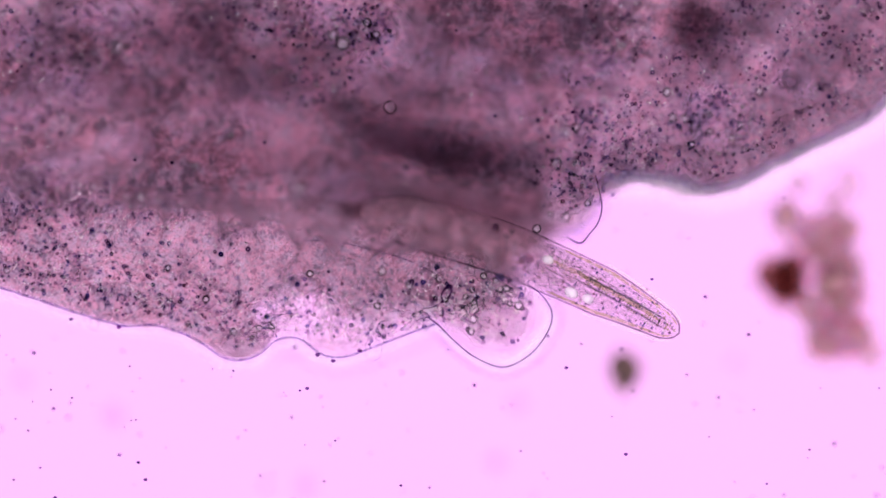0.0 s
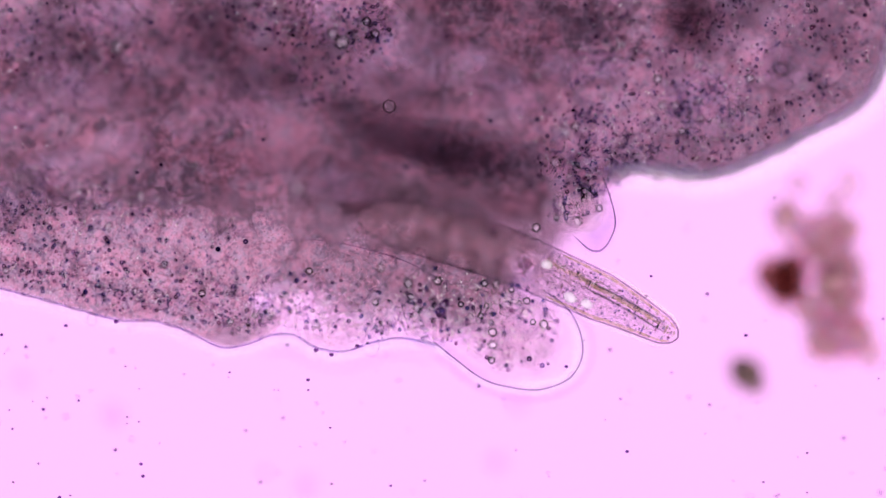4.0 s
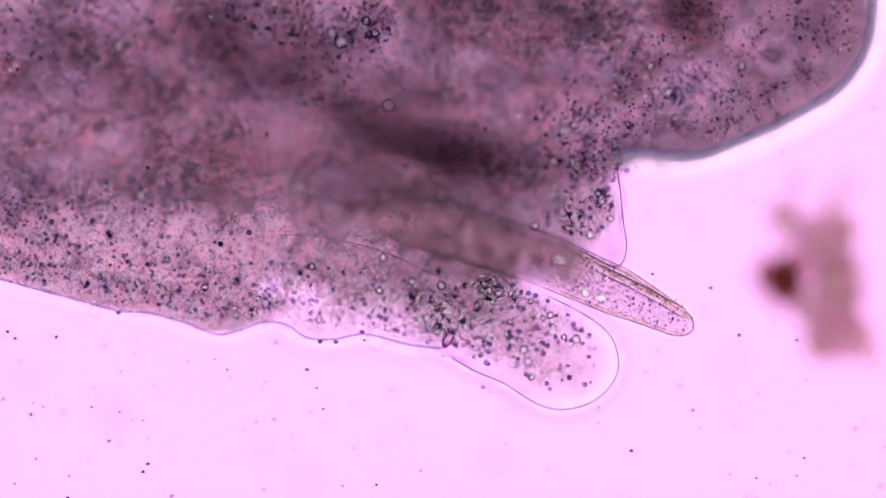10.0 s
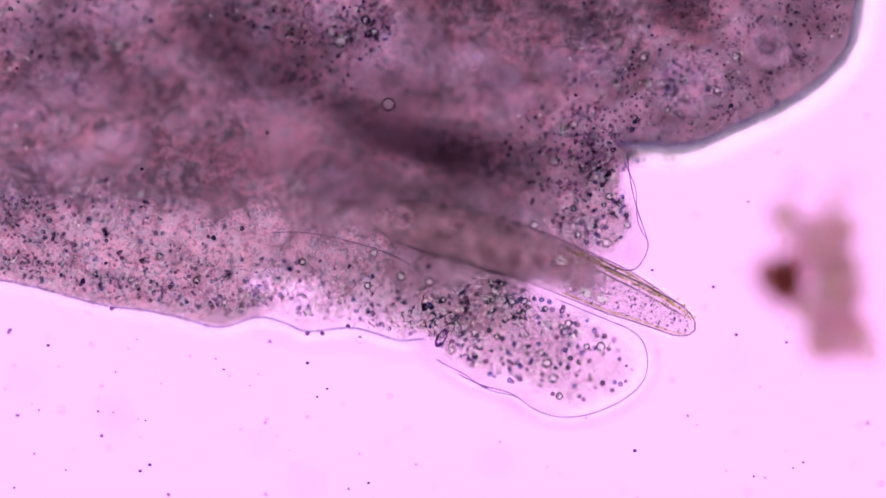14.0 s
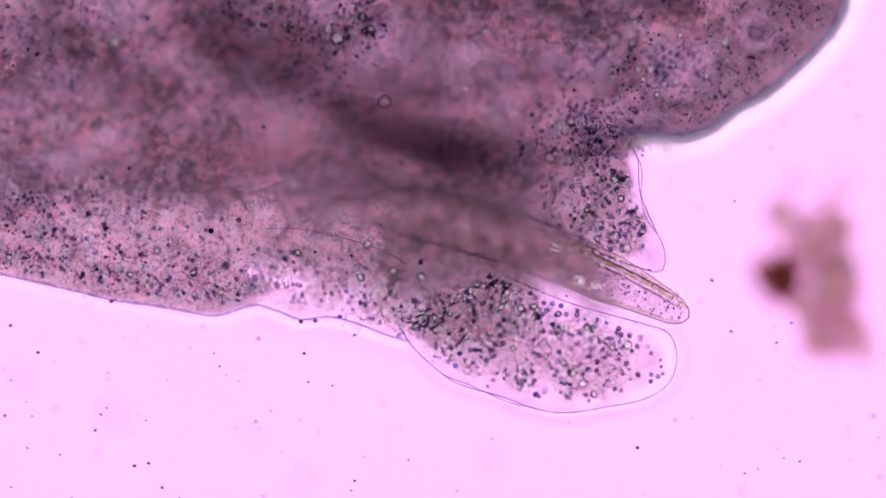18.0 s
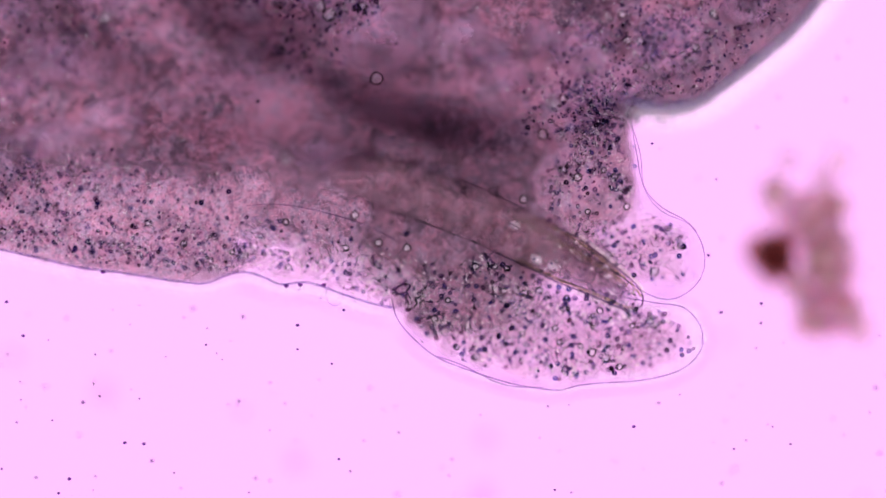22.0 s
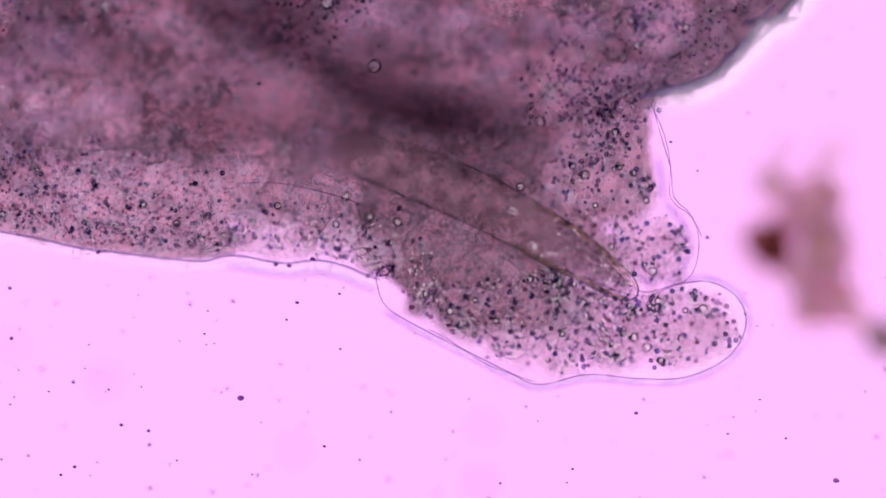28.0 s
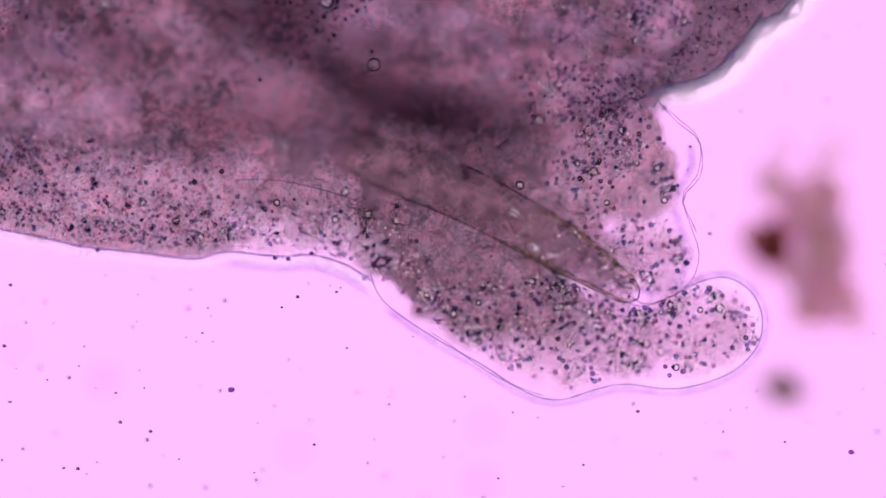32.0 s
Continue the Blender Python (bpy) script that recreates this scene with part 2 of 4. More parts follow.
class Shore:
    """An edge of the amoeba that creeps: its plan line at several times."""

    def __init__(self, count, lift=1.0):
        self.count, self.lift, self.times, self.lines = count, lift, [], []

    def at(self, t, *xy):
        dx, dy = drift(t)
        middle = np.array((784.0, 441.0))
        line = (curve_points(xy, self.count) - middle) * (1 + rise(t) / REACH * (1 - self.lift)) + middle - np.array((dx, dy))
        self.times.append(t)
        self.lines.append(line)

    def between(self, t, share):
        """One more time: the edge has come by a share of its way from the time before to the time after."""
        k = int(np.searchsorted(self.times, t))
        line = self.lines[k - 1] * (1 - share) + self.lines[k] * share
        self.times.insert(k, t)
        self.lines.insert(k, line)

    def line(self, t):
        k = np.searchsorted(self.times, t)
        if k == 0 or self.times[min(k, len(self.times) - 1)] == t:
            return self.lines[min(k, len(self.lines) - 1)]
        a, b = self.times[k - 1], self.times[k]
        f = (t - a) / (b - a)
        return self.lines[k - 1] * (1 - f) + self.lines[k] * f


def place(p, z):
    """World place of a plan point fixed to the slide."""
    k = (EYE - z) / REACH
    return Vector((0.784 + (p[0] - 784) / 1000 * k, -0.441 - (p[1] - 441) / 1000 * k, z))


# ---- setting: lamp field, slide and water ----
bm = bmesh.new()
bmesh.ops.create_circle(bm, cap_ends=True, segments=64, radius=1.7)
lamp_field = tagged(new("backdrop", mesh_of("backdrop", bm, M_LAMP)), "glowing lilac field of the lamp under the stage", "lamp field", kind="structure")
lamp_field.location = (0.784, -0.47, -0.4)

bm = bmesh.new()
bmesh.ops.create_cube(bm, size=1.0)
bmesh.ops.bevel(bm, geom=bm.edges[:], offset=0.01, segments=2, affect="EDGES")
for q in bm.verts:
    q.co = Vector((q.co.x * 3.6, q.co.y * 2.6, q.co.z * 0.05))
slide = tagged(new("ground", mesh_of("ground", bm, M_SLIDE)), "clear glass microscope slide with faint dirt", "glass slide", kind="structure")
slide.location = (0.784, -0.47, -0.025)

bm = bmesh.new()
bmesh.ops.create_grid(bm, x_segments=40, y_segments=30, size=1.0)
for q in bm.verts:
    q.co = Vector((q.co.x * 1.7, q.co.y * 1.2, 0.002 * noise.noise(q.co * 4)))
water = tagged(new("water", mesh_of("water", bm, M_WATER)), "thin clear film of pond water with drifting specks", "water", kind="structure")
water.location = (0.784, -0.47, 0.008)

# ---- edges of the amoeba through time ----
TIMES = [0, 1, 2, 3.5, 6, 9, 9.5, 11, 13, 14.5, 17, 18, 18.6, 19, 21, 23, 25.5, 27.5, 28, 30, 32]
NL, NF, NU, NR = 73, 61, 41, 41

lobe = Shore(NL)
lobe.at(0, 690, 500, 735, 545, 775, 575, 800, 600, 840, 632, 890, 650, 935, 630, 965, 595, 977, 560, 965, 530, 935, 505, 880, 485)
lobe.at(3.5, 690, 520, 730, 575, 770, 605, 800, 630, 850, 668, 900, 683, 950, 687, 1000, 668, 1023, 630, 1020, 585, 1000, 545, 960, 515, 890, 490)
lobe.at(6, 700, 540, 745, 590, 790, 625, 830, 650, 880, 678, 940, 700, 1000, 697, 1045, 670, 1062, 630, 1050, 585, 1020, 550, 975, 522, 895, 495)
lobe.at(9, 700, 540, 740, 590, 790, 622, 840, 650, 900, 680, 950, 712, 1000, 718, 1050, 700, 1078, 660, 1075, 620, 1055, 580, 1000, 540, 895, 490)
lobe.at(13, 705, 550, 730, 590, 760, 615, 800, 645, 850, 675, 905, 692, 950, 725, 1010, 742, 1070, 725, 1115, 680, 1126, 630, 1105, 590, 1040, 555, 900, 495)
lobe.at(14.5, 705, 560, 740, 605, 790, 655, 850, 685, 905, 700, 950, 728, 1010, 740, 1090, 717, 1145, 680, 1157, 635, 1135, 590, 1050, 555, 900, 495)
lobe.at(19, 700, 560, 712, 590, 745, 625, 800, 665, 880, 688, 940, 710, 1000, 715, 1070, 703, 1140, 690, 1185, 660, 1197, 610, 1180, 570, 1130, 555, 1000, 520, 880, 470)
lobe.at(21, 695, 535, 702, 570, 722, 602, 770, 640, 850, 668, 920, 688, 980, 697, 1050, 685, 1130, 678, 1200, 655, 1228, 610, 1210, 560, 1160, 540, 1050, 515, 880, 450)
lobe.at(23, 688, 525, 700, 555, 722, 577, 780, 625, 850, 655, 930, 678, 1000, 684, 1030, 673, 1130, 668, 1210, 648, 1250, 605, 1250, 560, 1215, 530, 1150, 530, 1000, 505, 860, 440)
lobe.at(25.5, 672, 505, 682, 532, 705, 555, 770, 605, 850, 650, 930, 672, 990, 675, 1030, 667, 1130, 668, 1220, 655, 1275, 605, 1280, 560, 1250, 520, 1180, 530, 1090, 520, 950, 450)
lobe.at(28, 664, 490, 672, 525, 692, 552, 760, 590, 830, 625, 900, 660, 955, 683, 1040, 665, 1130, 672, 1215, 670, 1290, 635, 1323, 580, 1310, 530, 1260, 500, 1200, 505, 1130, 525, 1000, 480)
lobe.at(32, 655, 485, 665, 515, 692, 547, 770, 600, 850, 645, 930, 695, 990, 710, 1060, 690, 1110, 682, 1200, 690, 1290, 665, 1340, 620, 1353, 570, 1335, 520, 1290, 492, 1240, 500, 1180, 530, 1120, 540, 1000, 480)

for t, share in ((2, 0.55), (1, 0.06), (11, 0.68), (17, 0.33), (18, 0.8), (24, 0.6), (30, 0.8)):
    lobe.between(t, share)

flank = Shore(NF)
flank.at(0, -60, 490, 60, 528, 130, 552, 220, 577, 270, 575, 340, 597, 400, 635, 450, 632, 490, 602, 530, 600, 570, 628, 610, 632, 660, 615, 720, 592, 775, 572)
flank.at(3.5, -60, 495, 60, 527, 150, 553, 220, 570, 265, 568, 330, 587, 390, 617, 440, 612, 475, 597, 520, 593, 560, 618, 610, 625, 660, 607, 710, 597, 770, 605)
flank.at(6, -60, 480, 60, 517, 140, 540, 210, 560, 260, 560, 330, 580, 395, 607, 440, 595, 480, 582, 520, 590, 550, 610, 610, 610, 650, 600, 720, 607, 790, 625)
flank.at(9, -60, 475, 60, 512, 140, 533, 210, 553, 260, 555, 330, 575, 385, 597, 425, 588, 470, 572, 515, 580, 545, 603, 600, 605, 650, 595, 720, 612, 790, 622)
flank.at(14.5, -60, 485, 60, 508, 140, 530, 200, 543, 250, 548, 320, 562, 380, 578, 415, 572, 450, 560, 500, 570, 540, 586, 600, 580, 640, 583, 700, 602, 745, 600)
flank.at(19, -60, 455, 60, 482, 140, 500, 200, 514, 250, 520, 310, 530, 365, 538, 400, 530, 440, 518, 480, 530, 520, 545, 570, 540, 620, 555, 670, 575, 712, 590)
flank.at(21, -60, 435, 60, 462, 140, 480, 200, 488, 250, 495, 310, 505, 360, 512, 395, 500, 430, 490, 470, 500, 500, 515, 550, 512, 610, 530, 660, 545, 697, 555)
flank.at(23, -60, 420, 60, 445, 140, 464, 200, 472, 250, 480, 310, 488, 360, 490, 390, 478, 420, 470, 460, 480, 490, 492, 540, 488, 600, 510, 650, 530, 690, 535)
flank.at(25.5, -60, 405, 60, 427, 140, 445, 200, 453, 250, 460, 310, 468, 360, 470, 390, 458, 420, 452, 455, 465, 490, 475, 540, 475, 590, 490, 635, 512, 675, 515)
flank.at(28, -60, 400, 60, 422, 140, 440, 200, 447, 250, 453, 310, 460, 360, 463, 395, 453, 430, 455, 470, 463, 510, 467, 560, 462, 610, 472, 640, 485, 668, 495)
flank.at(32, -60, 395, 60, 418, 140, 436, 200, 443, 250, 448, 310, 456, 350, 458, 385, 447, 420, 447, 460, 452, 500, 455, 550, 452, 600, 465, 630, 480, 660, 500)

upper = Shore(NU)
upper.at(0, 1055, 315, 1062, 345, 1065, 370, 1058, 395, 1045, 412, 1025, 430, 990, 410, 960, 390)
upper.at(3.5, 1065, 315, 1078, 350, 1087, 395, 1070, 430, 1045, 440, 1010, 415, 960, 390)
upper.at(6, 1078, 310, 1086, 345, 1092, 375, 1088, 420, 1075, 462, 1040, 450, 1010, 420, 960, 395)
upper.at(9, 1088, 290, 1094, 340, 1096, 390, 1100, 440, 1090, 468, 1060, 462, 1015, 430, 960, 400)
upper.at(13, 1105, 270, 1115, 330, 1130, 390, 1143, 435, 1130, 470, 1100, 480, 1060, 460, 1000, 425, 960, 405)
upper.at(14.5, 1112, 270, 1125, 350, 1145, 410, 1150, 440, 1130, 475, 1100, 475, 1060, 455, 1000, 425, 960, 405)
upper.at(19, 1105, 225, 1125, 260, 1128, 320, 1150, 375, 1178, 430, 1175, 465, 1140, 460, 1080, 440, 1020, 410, 960, 390)
upper.at(21, 1115, 205, 1128, 290, 1135, 340, 1165, 380, 1205, 405, 1232, 450, 1230, 490, 1200, 525, 1160, 535, 1100, 500, 1000, 420, 950, 380)
upper.at(23, 1107, 170, 1124, 250, 1140, 318, 1175, 355, 1222, 382, 1247, 430, 1246, 488, 1205, 520, 1155, 517, 1080, 470, 980, 410, 930, 380)
upper.at(25.5, 1112, 185, 1135, 270, 1145, 330, 1190, 370, 1235, 390, 1262, 440, 1262, 490, 1230, 508, 1150, 510, 1080, 460, 980, 400, 930, 370)
upper.at(28, 1155, 180, 1175, 250, 1190, 300, 1195, 350, 1225, 380, 1240, 430, 1225, 490, 1180, 510, 1130, 515, 1060, 450, 960, 390, 920, 370)
upper.at(32, 1165, 175, 1200, 215, 1240, 250, 1243, 310, 1212, 350, 1225, 400, 1240, 450, 1225, 500, 1180, 530, 1130, 535, 1060, 460, 960, 380, 920, 360)

hump = Shore(NR, 0.3)
hump.at(0, 1060, 330, 1110, 320, 1180, 322, 1250, 342, 1310, 330, 1380, 292, 1450, 258, 1520, 225, 1570, 185, 1600, 120, 1610, 20, 1600, -60)
hump.at(3.5, 1068, 310, 1130, 305, 1200, 312, 1260, 318, 1310, 305, 1370, 278, 1440, 240, 1510, 205, 1555, 160, 1580, 90, 1590, 0, 1580, -60)
hump.at(6, 1080, 305, 1130, 295, 1200, 300, 1250, 303, 1310, 285, 1380, 250, 1440, 222, 1500, 190, 1545, 140, 1565, 80, 1570, 0, 1570, -60)
hump.at(9, 1085, 290, 1120, 278, 1180, 285, 1240, 285, 1300, 265, 1370, 235, 1430, 205, 1490, 170, 1535, 115, 1555, 60, 1560, 0, 1560, -60)
hump.at(14.5, 1112, 262, 1150, 262, 1200, 267, 1250, 255, 1300, 232, 1370, 200, 1430, 165, 1480, 120, 1510, 75, 1525, 0, 1528, -40, 1520, -80)
hump.at(19, 1108, 215, 1150, 226, 1200, 228, 1250, 215, 1300, 175, 1350, 145, 1400, 100, 1440, 60, 1475, 20, 1490, -20, 1495, -60, 1480, -100)
hump.at(21, 1110, 200, 1140, 205, 1190, 205, 1240, 195, 1290, 160, 1340, 120, 1390, 80, 1430, 40, 1460, 0, 1480, -30, 1480, -70, 1470, -120)
hump.at(23, 1108, 165, 1140, 182, 1180, 187, 1230, 178, 1280, 148, 1330, 110, 1380, 70, 1420, 30, 1450, -5, 1465, -40, 1465, -80, 1450, -130)
hump.at(25.5, 1110, 170, 1140, 178, 1180, 173, 1220, 165, 1270, 135, 1310, 95, 1350, 60, 1400, 20, 1430, -10, 1450, -50, 1450, -90, 1440, -140)
hump.at(28, 1155, 175, 1180, 168, 1220, 160, 1260, 145, 1290, 120, 1330, 80, 1350, 50, 1385, 35, 1415, 0, 1430, -40, 1440, -90, 1430, -140)
hump.at(32, 1165, 170, 1200, 160, 1230, 155, 1265, 140, 1300, 110, 1330, 80, 1340, 60, 1385, 35, 1415, 0, 1430, -40, 1440, -90, 1430, -140)

for late, depth in ((-2, 3.5), (-1, 3.5)):
    edge = hump.lines[late]
    along = np.gradient(edge, axis=0)
    along /= np.hypot(*along.T)[:, None]
    bulge = depth * np.sin(np.arange(NR) * 1.15) * np.clip((np.arange(NR) - 5) / 6, 0, 1)
    hump.lines[late] = edge + np.stack([-along[:, 1], along[:, 0]], 1) * bulge[:, None]

MOVES = []

# ---- the amoeba ----
amoeba = tagged(new("amoeba"), "mauve-grey translucent amoeba creeping over the glass slide", "amoeba")

# Thick middle of the body: plan corners, and swellings (x, y, radius along, radius across, turn, height).
PLAN = np.array([(-380, -250), (-460, -60), (-430, 150), (-330, 320), (-200, 400), (60, 425), (300, 430), (520, 425), (700, 450), (850, 480), (960, 440), (1040, 360), (1085, 270), (1120, 215),
                 (1200, 170), (1330, 60), (1400, -60), (1410, -180), (1340, -300), (1150, -370), (800, -420), (350, -430), (-50, -390), (-250, -340)], float)
SWELLS = [(790, 262, 210, 45, 12, 0.02), (1235, 60, 75, 60, 60, 0.03), (930, 40, 160, 70, 5, 0.03), (400, 310, 110, 60, 10, 0.02),
          (120, 150, 70, 50, 20, -0.02), (700, 110, 90, 70, 0, -0.015), (920, 170, 70, 50, 30, -0.02), (880, 410, 260, 60, 18, -0.05), (710, 382, 110, 46, 10, -0.026), (655, 374, 70, 50, 8, -0.03)]


def inside_depth(x, y):
    """Distance of plan points inside the PLAN outline (negative outside)."""
    best = np.full(x.shape, 1e9)
    odd = np.zeros(x.shape, bool)
    for (ax, ay), (bx, by) in zip(PLAN, np.roll(PLAN, -1, 0)):
        ex, ey = bx - ax, by - ay
        s = np.clip(((x - ax) * ex + (y - ay) * ey) / (ex * ex + ey * ey), 0, 1)
        best = np.minimum(best, np.hypot(x - ax - s * ex, y - ay - s * ey))
        odd ^= ((ay > y) != (by > y)) & (x < (bx - ax) * (y - ay) / ((by - ay) or 1e-9) + ax)
    return np.where(odd, best, -best)


def body_mesh():
    step = 14
    xs, ys = np.arange(-480, 1440, step), np.arange(-450, 500, step)
    gx, gy = np.meshgrid(xs, ys)
    d = inside_depth(gx.astype(float), gy.astype(float))
    s = np.clip(d / 110, 0, 1)
    h = 0.096 * np.sqrt(s * (2 - s))
    for x, y, ra, rb, turn, top in SWELLS:
        c, q = math.cos(radians(turn)), math.sin(radians(turn))
        u, v = (gx - x) * c + (gy - y) * q, -(gx - x) * q + (gy - y) * c
        h = h + s * top * np.exp(-(u / ra) ** 2 - (v / rb) ** 2)
    for j in range(gx.shape[0]):
        for i in range(gx.shape[1]):
            p = Vector((gx[j, i] / 90, gy[j, i] / 90, 0))
            h[j, i] += s[j, i] * (0.022 * noise.noise(p) + 0.012 * noise.noise(p * 2.7))
    h = np.maximum(h, 0.0)
    verts, faces, top, low = [], [], {}, {}
    for j in range(gx.shape[0]):
        for i in range(gx.shape[1]):
            if d[j, i] > -step * 1.5:
                w = place((gx[j, i], gy[j, i]), FOCUS)
                top[j, i] = len(verts)
                verts.append((w.x, w.y, h[j, i]))
                low[j, i] = len(verts)
                verts.append((w.x, w.y, -min(h[j, i], 0.028)))
    for (j, i) in list(top):
        q = [(j, i), (j, i + 1), (j + 1, i + 1), (j + 1, i)]
        if all(k in top for k in q):
            faces.append([top[k] for k in q[::-1]])
            faces.append([low[k] for k in q])
    me = bpy.data.meshes.new("endoplasm")
    me.from_pydata(verts, [], faces)
    me.materials.append(M_BODY)
    for p in me.polygons:
        p.use_smooth = True
    return me


body = part("endoplasm", body_mesh(), None, amoeba, "thick dark mottled inner body")
MOVES.append((body, [(t, pose(0, 0, 0.010 + rise(t))) for t in TIMES]))


def turn_of(a, b):
    return math.degrees(math.atan2(-(b[1] - a[1]), b[0] - a[0]))


def rows_on(line_at, z, angle=None, lift=1.0):
    """Rows of walk() for a piece whose plan point at t is line_at(t). lift: the share of the rise that it takes part in."""
    rows = []
    for t in TIMES:
        w = place(line_at(t), (z(t) if callable(z) else z) + lift * rise(t))
        rows.append((t, pose(w.x, w.y, w.z, 0, 0, angle(t) if angle else 0)))
    return rows


def edge_pieces(shore, name, material, every, r, z, first=0, last=None, outward=0.0, width=None, high=None, label="", over=1.7, lift=1.0, wavy=False):
    """Rigid pieces laid end to end along a creeping edge. width: flat pads in place of thin rods."""
    last = last or shore.count - 1
    for i in range(first, last - every + 1, every):
        ends = [(shore.line(t)[i], shore.line(t)[i + every]) for t in TIMES]
        length = max(math.hypot(*(b - a)) for a, b in ends) / 1000
        if width:
            bm = ball(length * over / 2, width / 2000, high, 18, 10)
        else:
            bm = spindle(length * 1.12 + 0.002, r / 1000)
        ob = part(name, bm, material, amoeba, label)

        def ends_at(t, i=i):
            o = shore.line(t)
            d = (o[i + every] - o[i]) / max(math.hypot(*(o[i + every] - o[i])), 1e-6)
            side = np.array((-d[1], d[0])) * outward
            return [o[j] + side * (math.sin(0.5 * j + 0.1 * t) if wavy else 1.0) for j in (i, i + every)]

        def at(t, ends_at=ends_at):
            return sum(ends_at(t)) / 2

        def angle(t, ends_at=ends_at):
            return turn_of(*ends_at(t))

        MOVES.append((ob, rows_on(at, z, angle, lift)))


rng = random.Random(5)
STILL = lambda x, y: (lambda t: (x - 8 * t / 32, y - 14 * t / 32))

# Inner sides of the edge regions: they follow their edge by a share.
FLANK_IN = curve_points((-60, 320, 150, 375, 350, 400, 520, 420, 700, 440, 860, 470), NF)
HUMP_IN = curve_points((985, 300, 1075, 230, 1150, 140, 1225, 50, 1310, -50, 1420, -120), NR)


def flank_point(i, v):
    def at(t):
        o = flank.line(t)
        inner = FLANK_IN + (o - flank.line(0)) * 0.6
        return o[i] * (1 - v) + inner[i] * v
    return at


def hump_point(i, v):
    def at(t):
        o = hump.line(t)
        inner = HUMP_IN + (o - hump.line(0)) * 0.6
        return o[i] * (1 - v) + inner[i] * v
    return at


def flow(t):
    """How far the streaming plasm has come: 0 at the start, 1 once the lobes are full."""
    return float(np.interp(t, (0, 6, 9, 14.5, 19, 23, 32), (0, 0.25, 0.38, 0.6, 0.8, 0.94, 1)))


def tip_of(o):
    """Place of the tip along an edge line: the part that lies farthest from the root."""
    far = np.hypot(*(o - (o[0] + o[-1]) / 2).T)
    w = (far / far.max()) ** 24
    return float((w * np.arange(len(o))).sum() / w.sum())


def pair_point(shore, u, v, lag=0.28):
    """Inside a lobe: u from the root (0) to the tip (1), v from one side to the other; it streams out of the body behind the root."""
    n = shore.count - 1
    back = np.array((-380.0, -150.0)) if shore is lobe else np.array((-330.0, -110.0))

    def at(t):
        o = shore.line(t)
        w = u - lag * (1 - flow(t))
        m = tip_of(o)
        f = max(w, 0.0) * m
        k = int(f)
        a = o[k] * (1 - f + k) + o[min(k + 1, n)] * (f - k)
        f = n - max(w, 0.0) * (n - m)
        k = int(f)
        b = o[k] * (1 - f + k) + o[min(k + 1, n)] * (f - k)
        return a * (1 - v) + b * v + back * max(-w, 0.0)
    return at


def sunk(u, z, lag=0.28):
    """Height of a streaming piece: deep in the body until it passes the root of its lobe."""
    return lambda t: z - 0.075 * min(1.0, max(0.0, lag * (1 - flow(t)) - u) / 0.1)


def clump(at, z, r, high, material, name="cytoplasm_clump", label="", lift=1.0):
    bm = ball(r / 1000 * rng.uniform(0.85, 1.25), r / 1000 * rng.uniform(0.75, 1.0), high * 1.3, 20, 12, 0.35, rng.random() * 50, 1.6, True)
    ob = part(name, bm, material, amoeba, label)
    spin = rng.uniform(-90, 90)
    lean = rng.uniform(-8, 8)
    MOVES.append((ob, rows_on(at, z, lambda t: spin + lean * t / 32, lift)))
    return ob


def room_in(shore, at):
    """How far a creeping point stays from its edge."""
    gaps = sorted(np.hypot(*(shore.line(t) - np.array(at(t))).T).min() for t in TIMES[4:])
    return gaps[2]


edge_pieces(flank, "cortex_pad", M_CLUMP, 3, 0, FOCUS - 0.02, width=64, high=0.018, outward=-29, last=31, over=2.3)
edge_pieces(flank, "cortex_pad", M_CLUMP, 3, 0, FOCUS - 0.02, width=52, high=0.008, outward=-25, first=30, last=40, over=2.3)
edge_pieces(flank, "cortex_pad", M_PALE, 3, 0, FOCUS - 0.02, width=60, high=0.010, outward=-27, first=33, over=2.3)
for i in range(0, NF, 4):
    for v in (0.38, 0.62, 0.86, 1.08):
        far = i > 34 and v < 0.5
        at = flank_point(min(NF - 1, max(0, i + rng.randint(-1, 1))), v + rng.uniform(-0.06, 0.06))
        low = 0.06 if i > 48 and v > 0.5 else 0.0
        clump(at, lambda t, z=FOCUS - 0.022 + rng.uniform(-0.005, 0.004), low=low: z - low * flow(t), max(34, min(rng.uniform(52, 74) * (0.72 if far else 1.0), room_in(flank, at))), 0.017 if v < 1 else 0.011, M_PALE if far else M_CLUMP if v < 0.55 else M_REAR if v > 1 or i > 36 else M_MID)
edge_pieces(hump, "cortex_pad", M_HUMP, 2, 0, FOCUS - 0.035, width=84, high=0.022, outward=-41, over=2.2, first=2, lift=0.3)
edge_pieces(hump, "cortex_rim", M_EDGE, 2, 0, FOCUS + 0.05, width=17, high=0.018, outward=-7, over=2.6, first=1, lift=0.2)
for i in range(0, NR, 3):
    for v in (0.2, 0.4, 0.62, 0.86, 1.05):
        at = hump_point(min(NR - 1, max(0, i + rng.randint(-1, 1))), v + rng.uniform(-0.06, 0.06))
        clump(at, FOCUS - 0.045 + rng.uniform(-0.006, 0.006), max(34, min(rng.uniform(74, 96), room_in(hump, at) * 1.1)), 0.022, M_HUMP if v < 0.5 or i > 26 else M_INNER, lift=0.3)
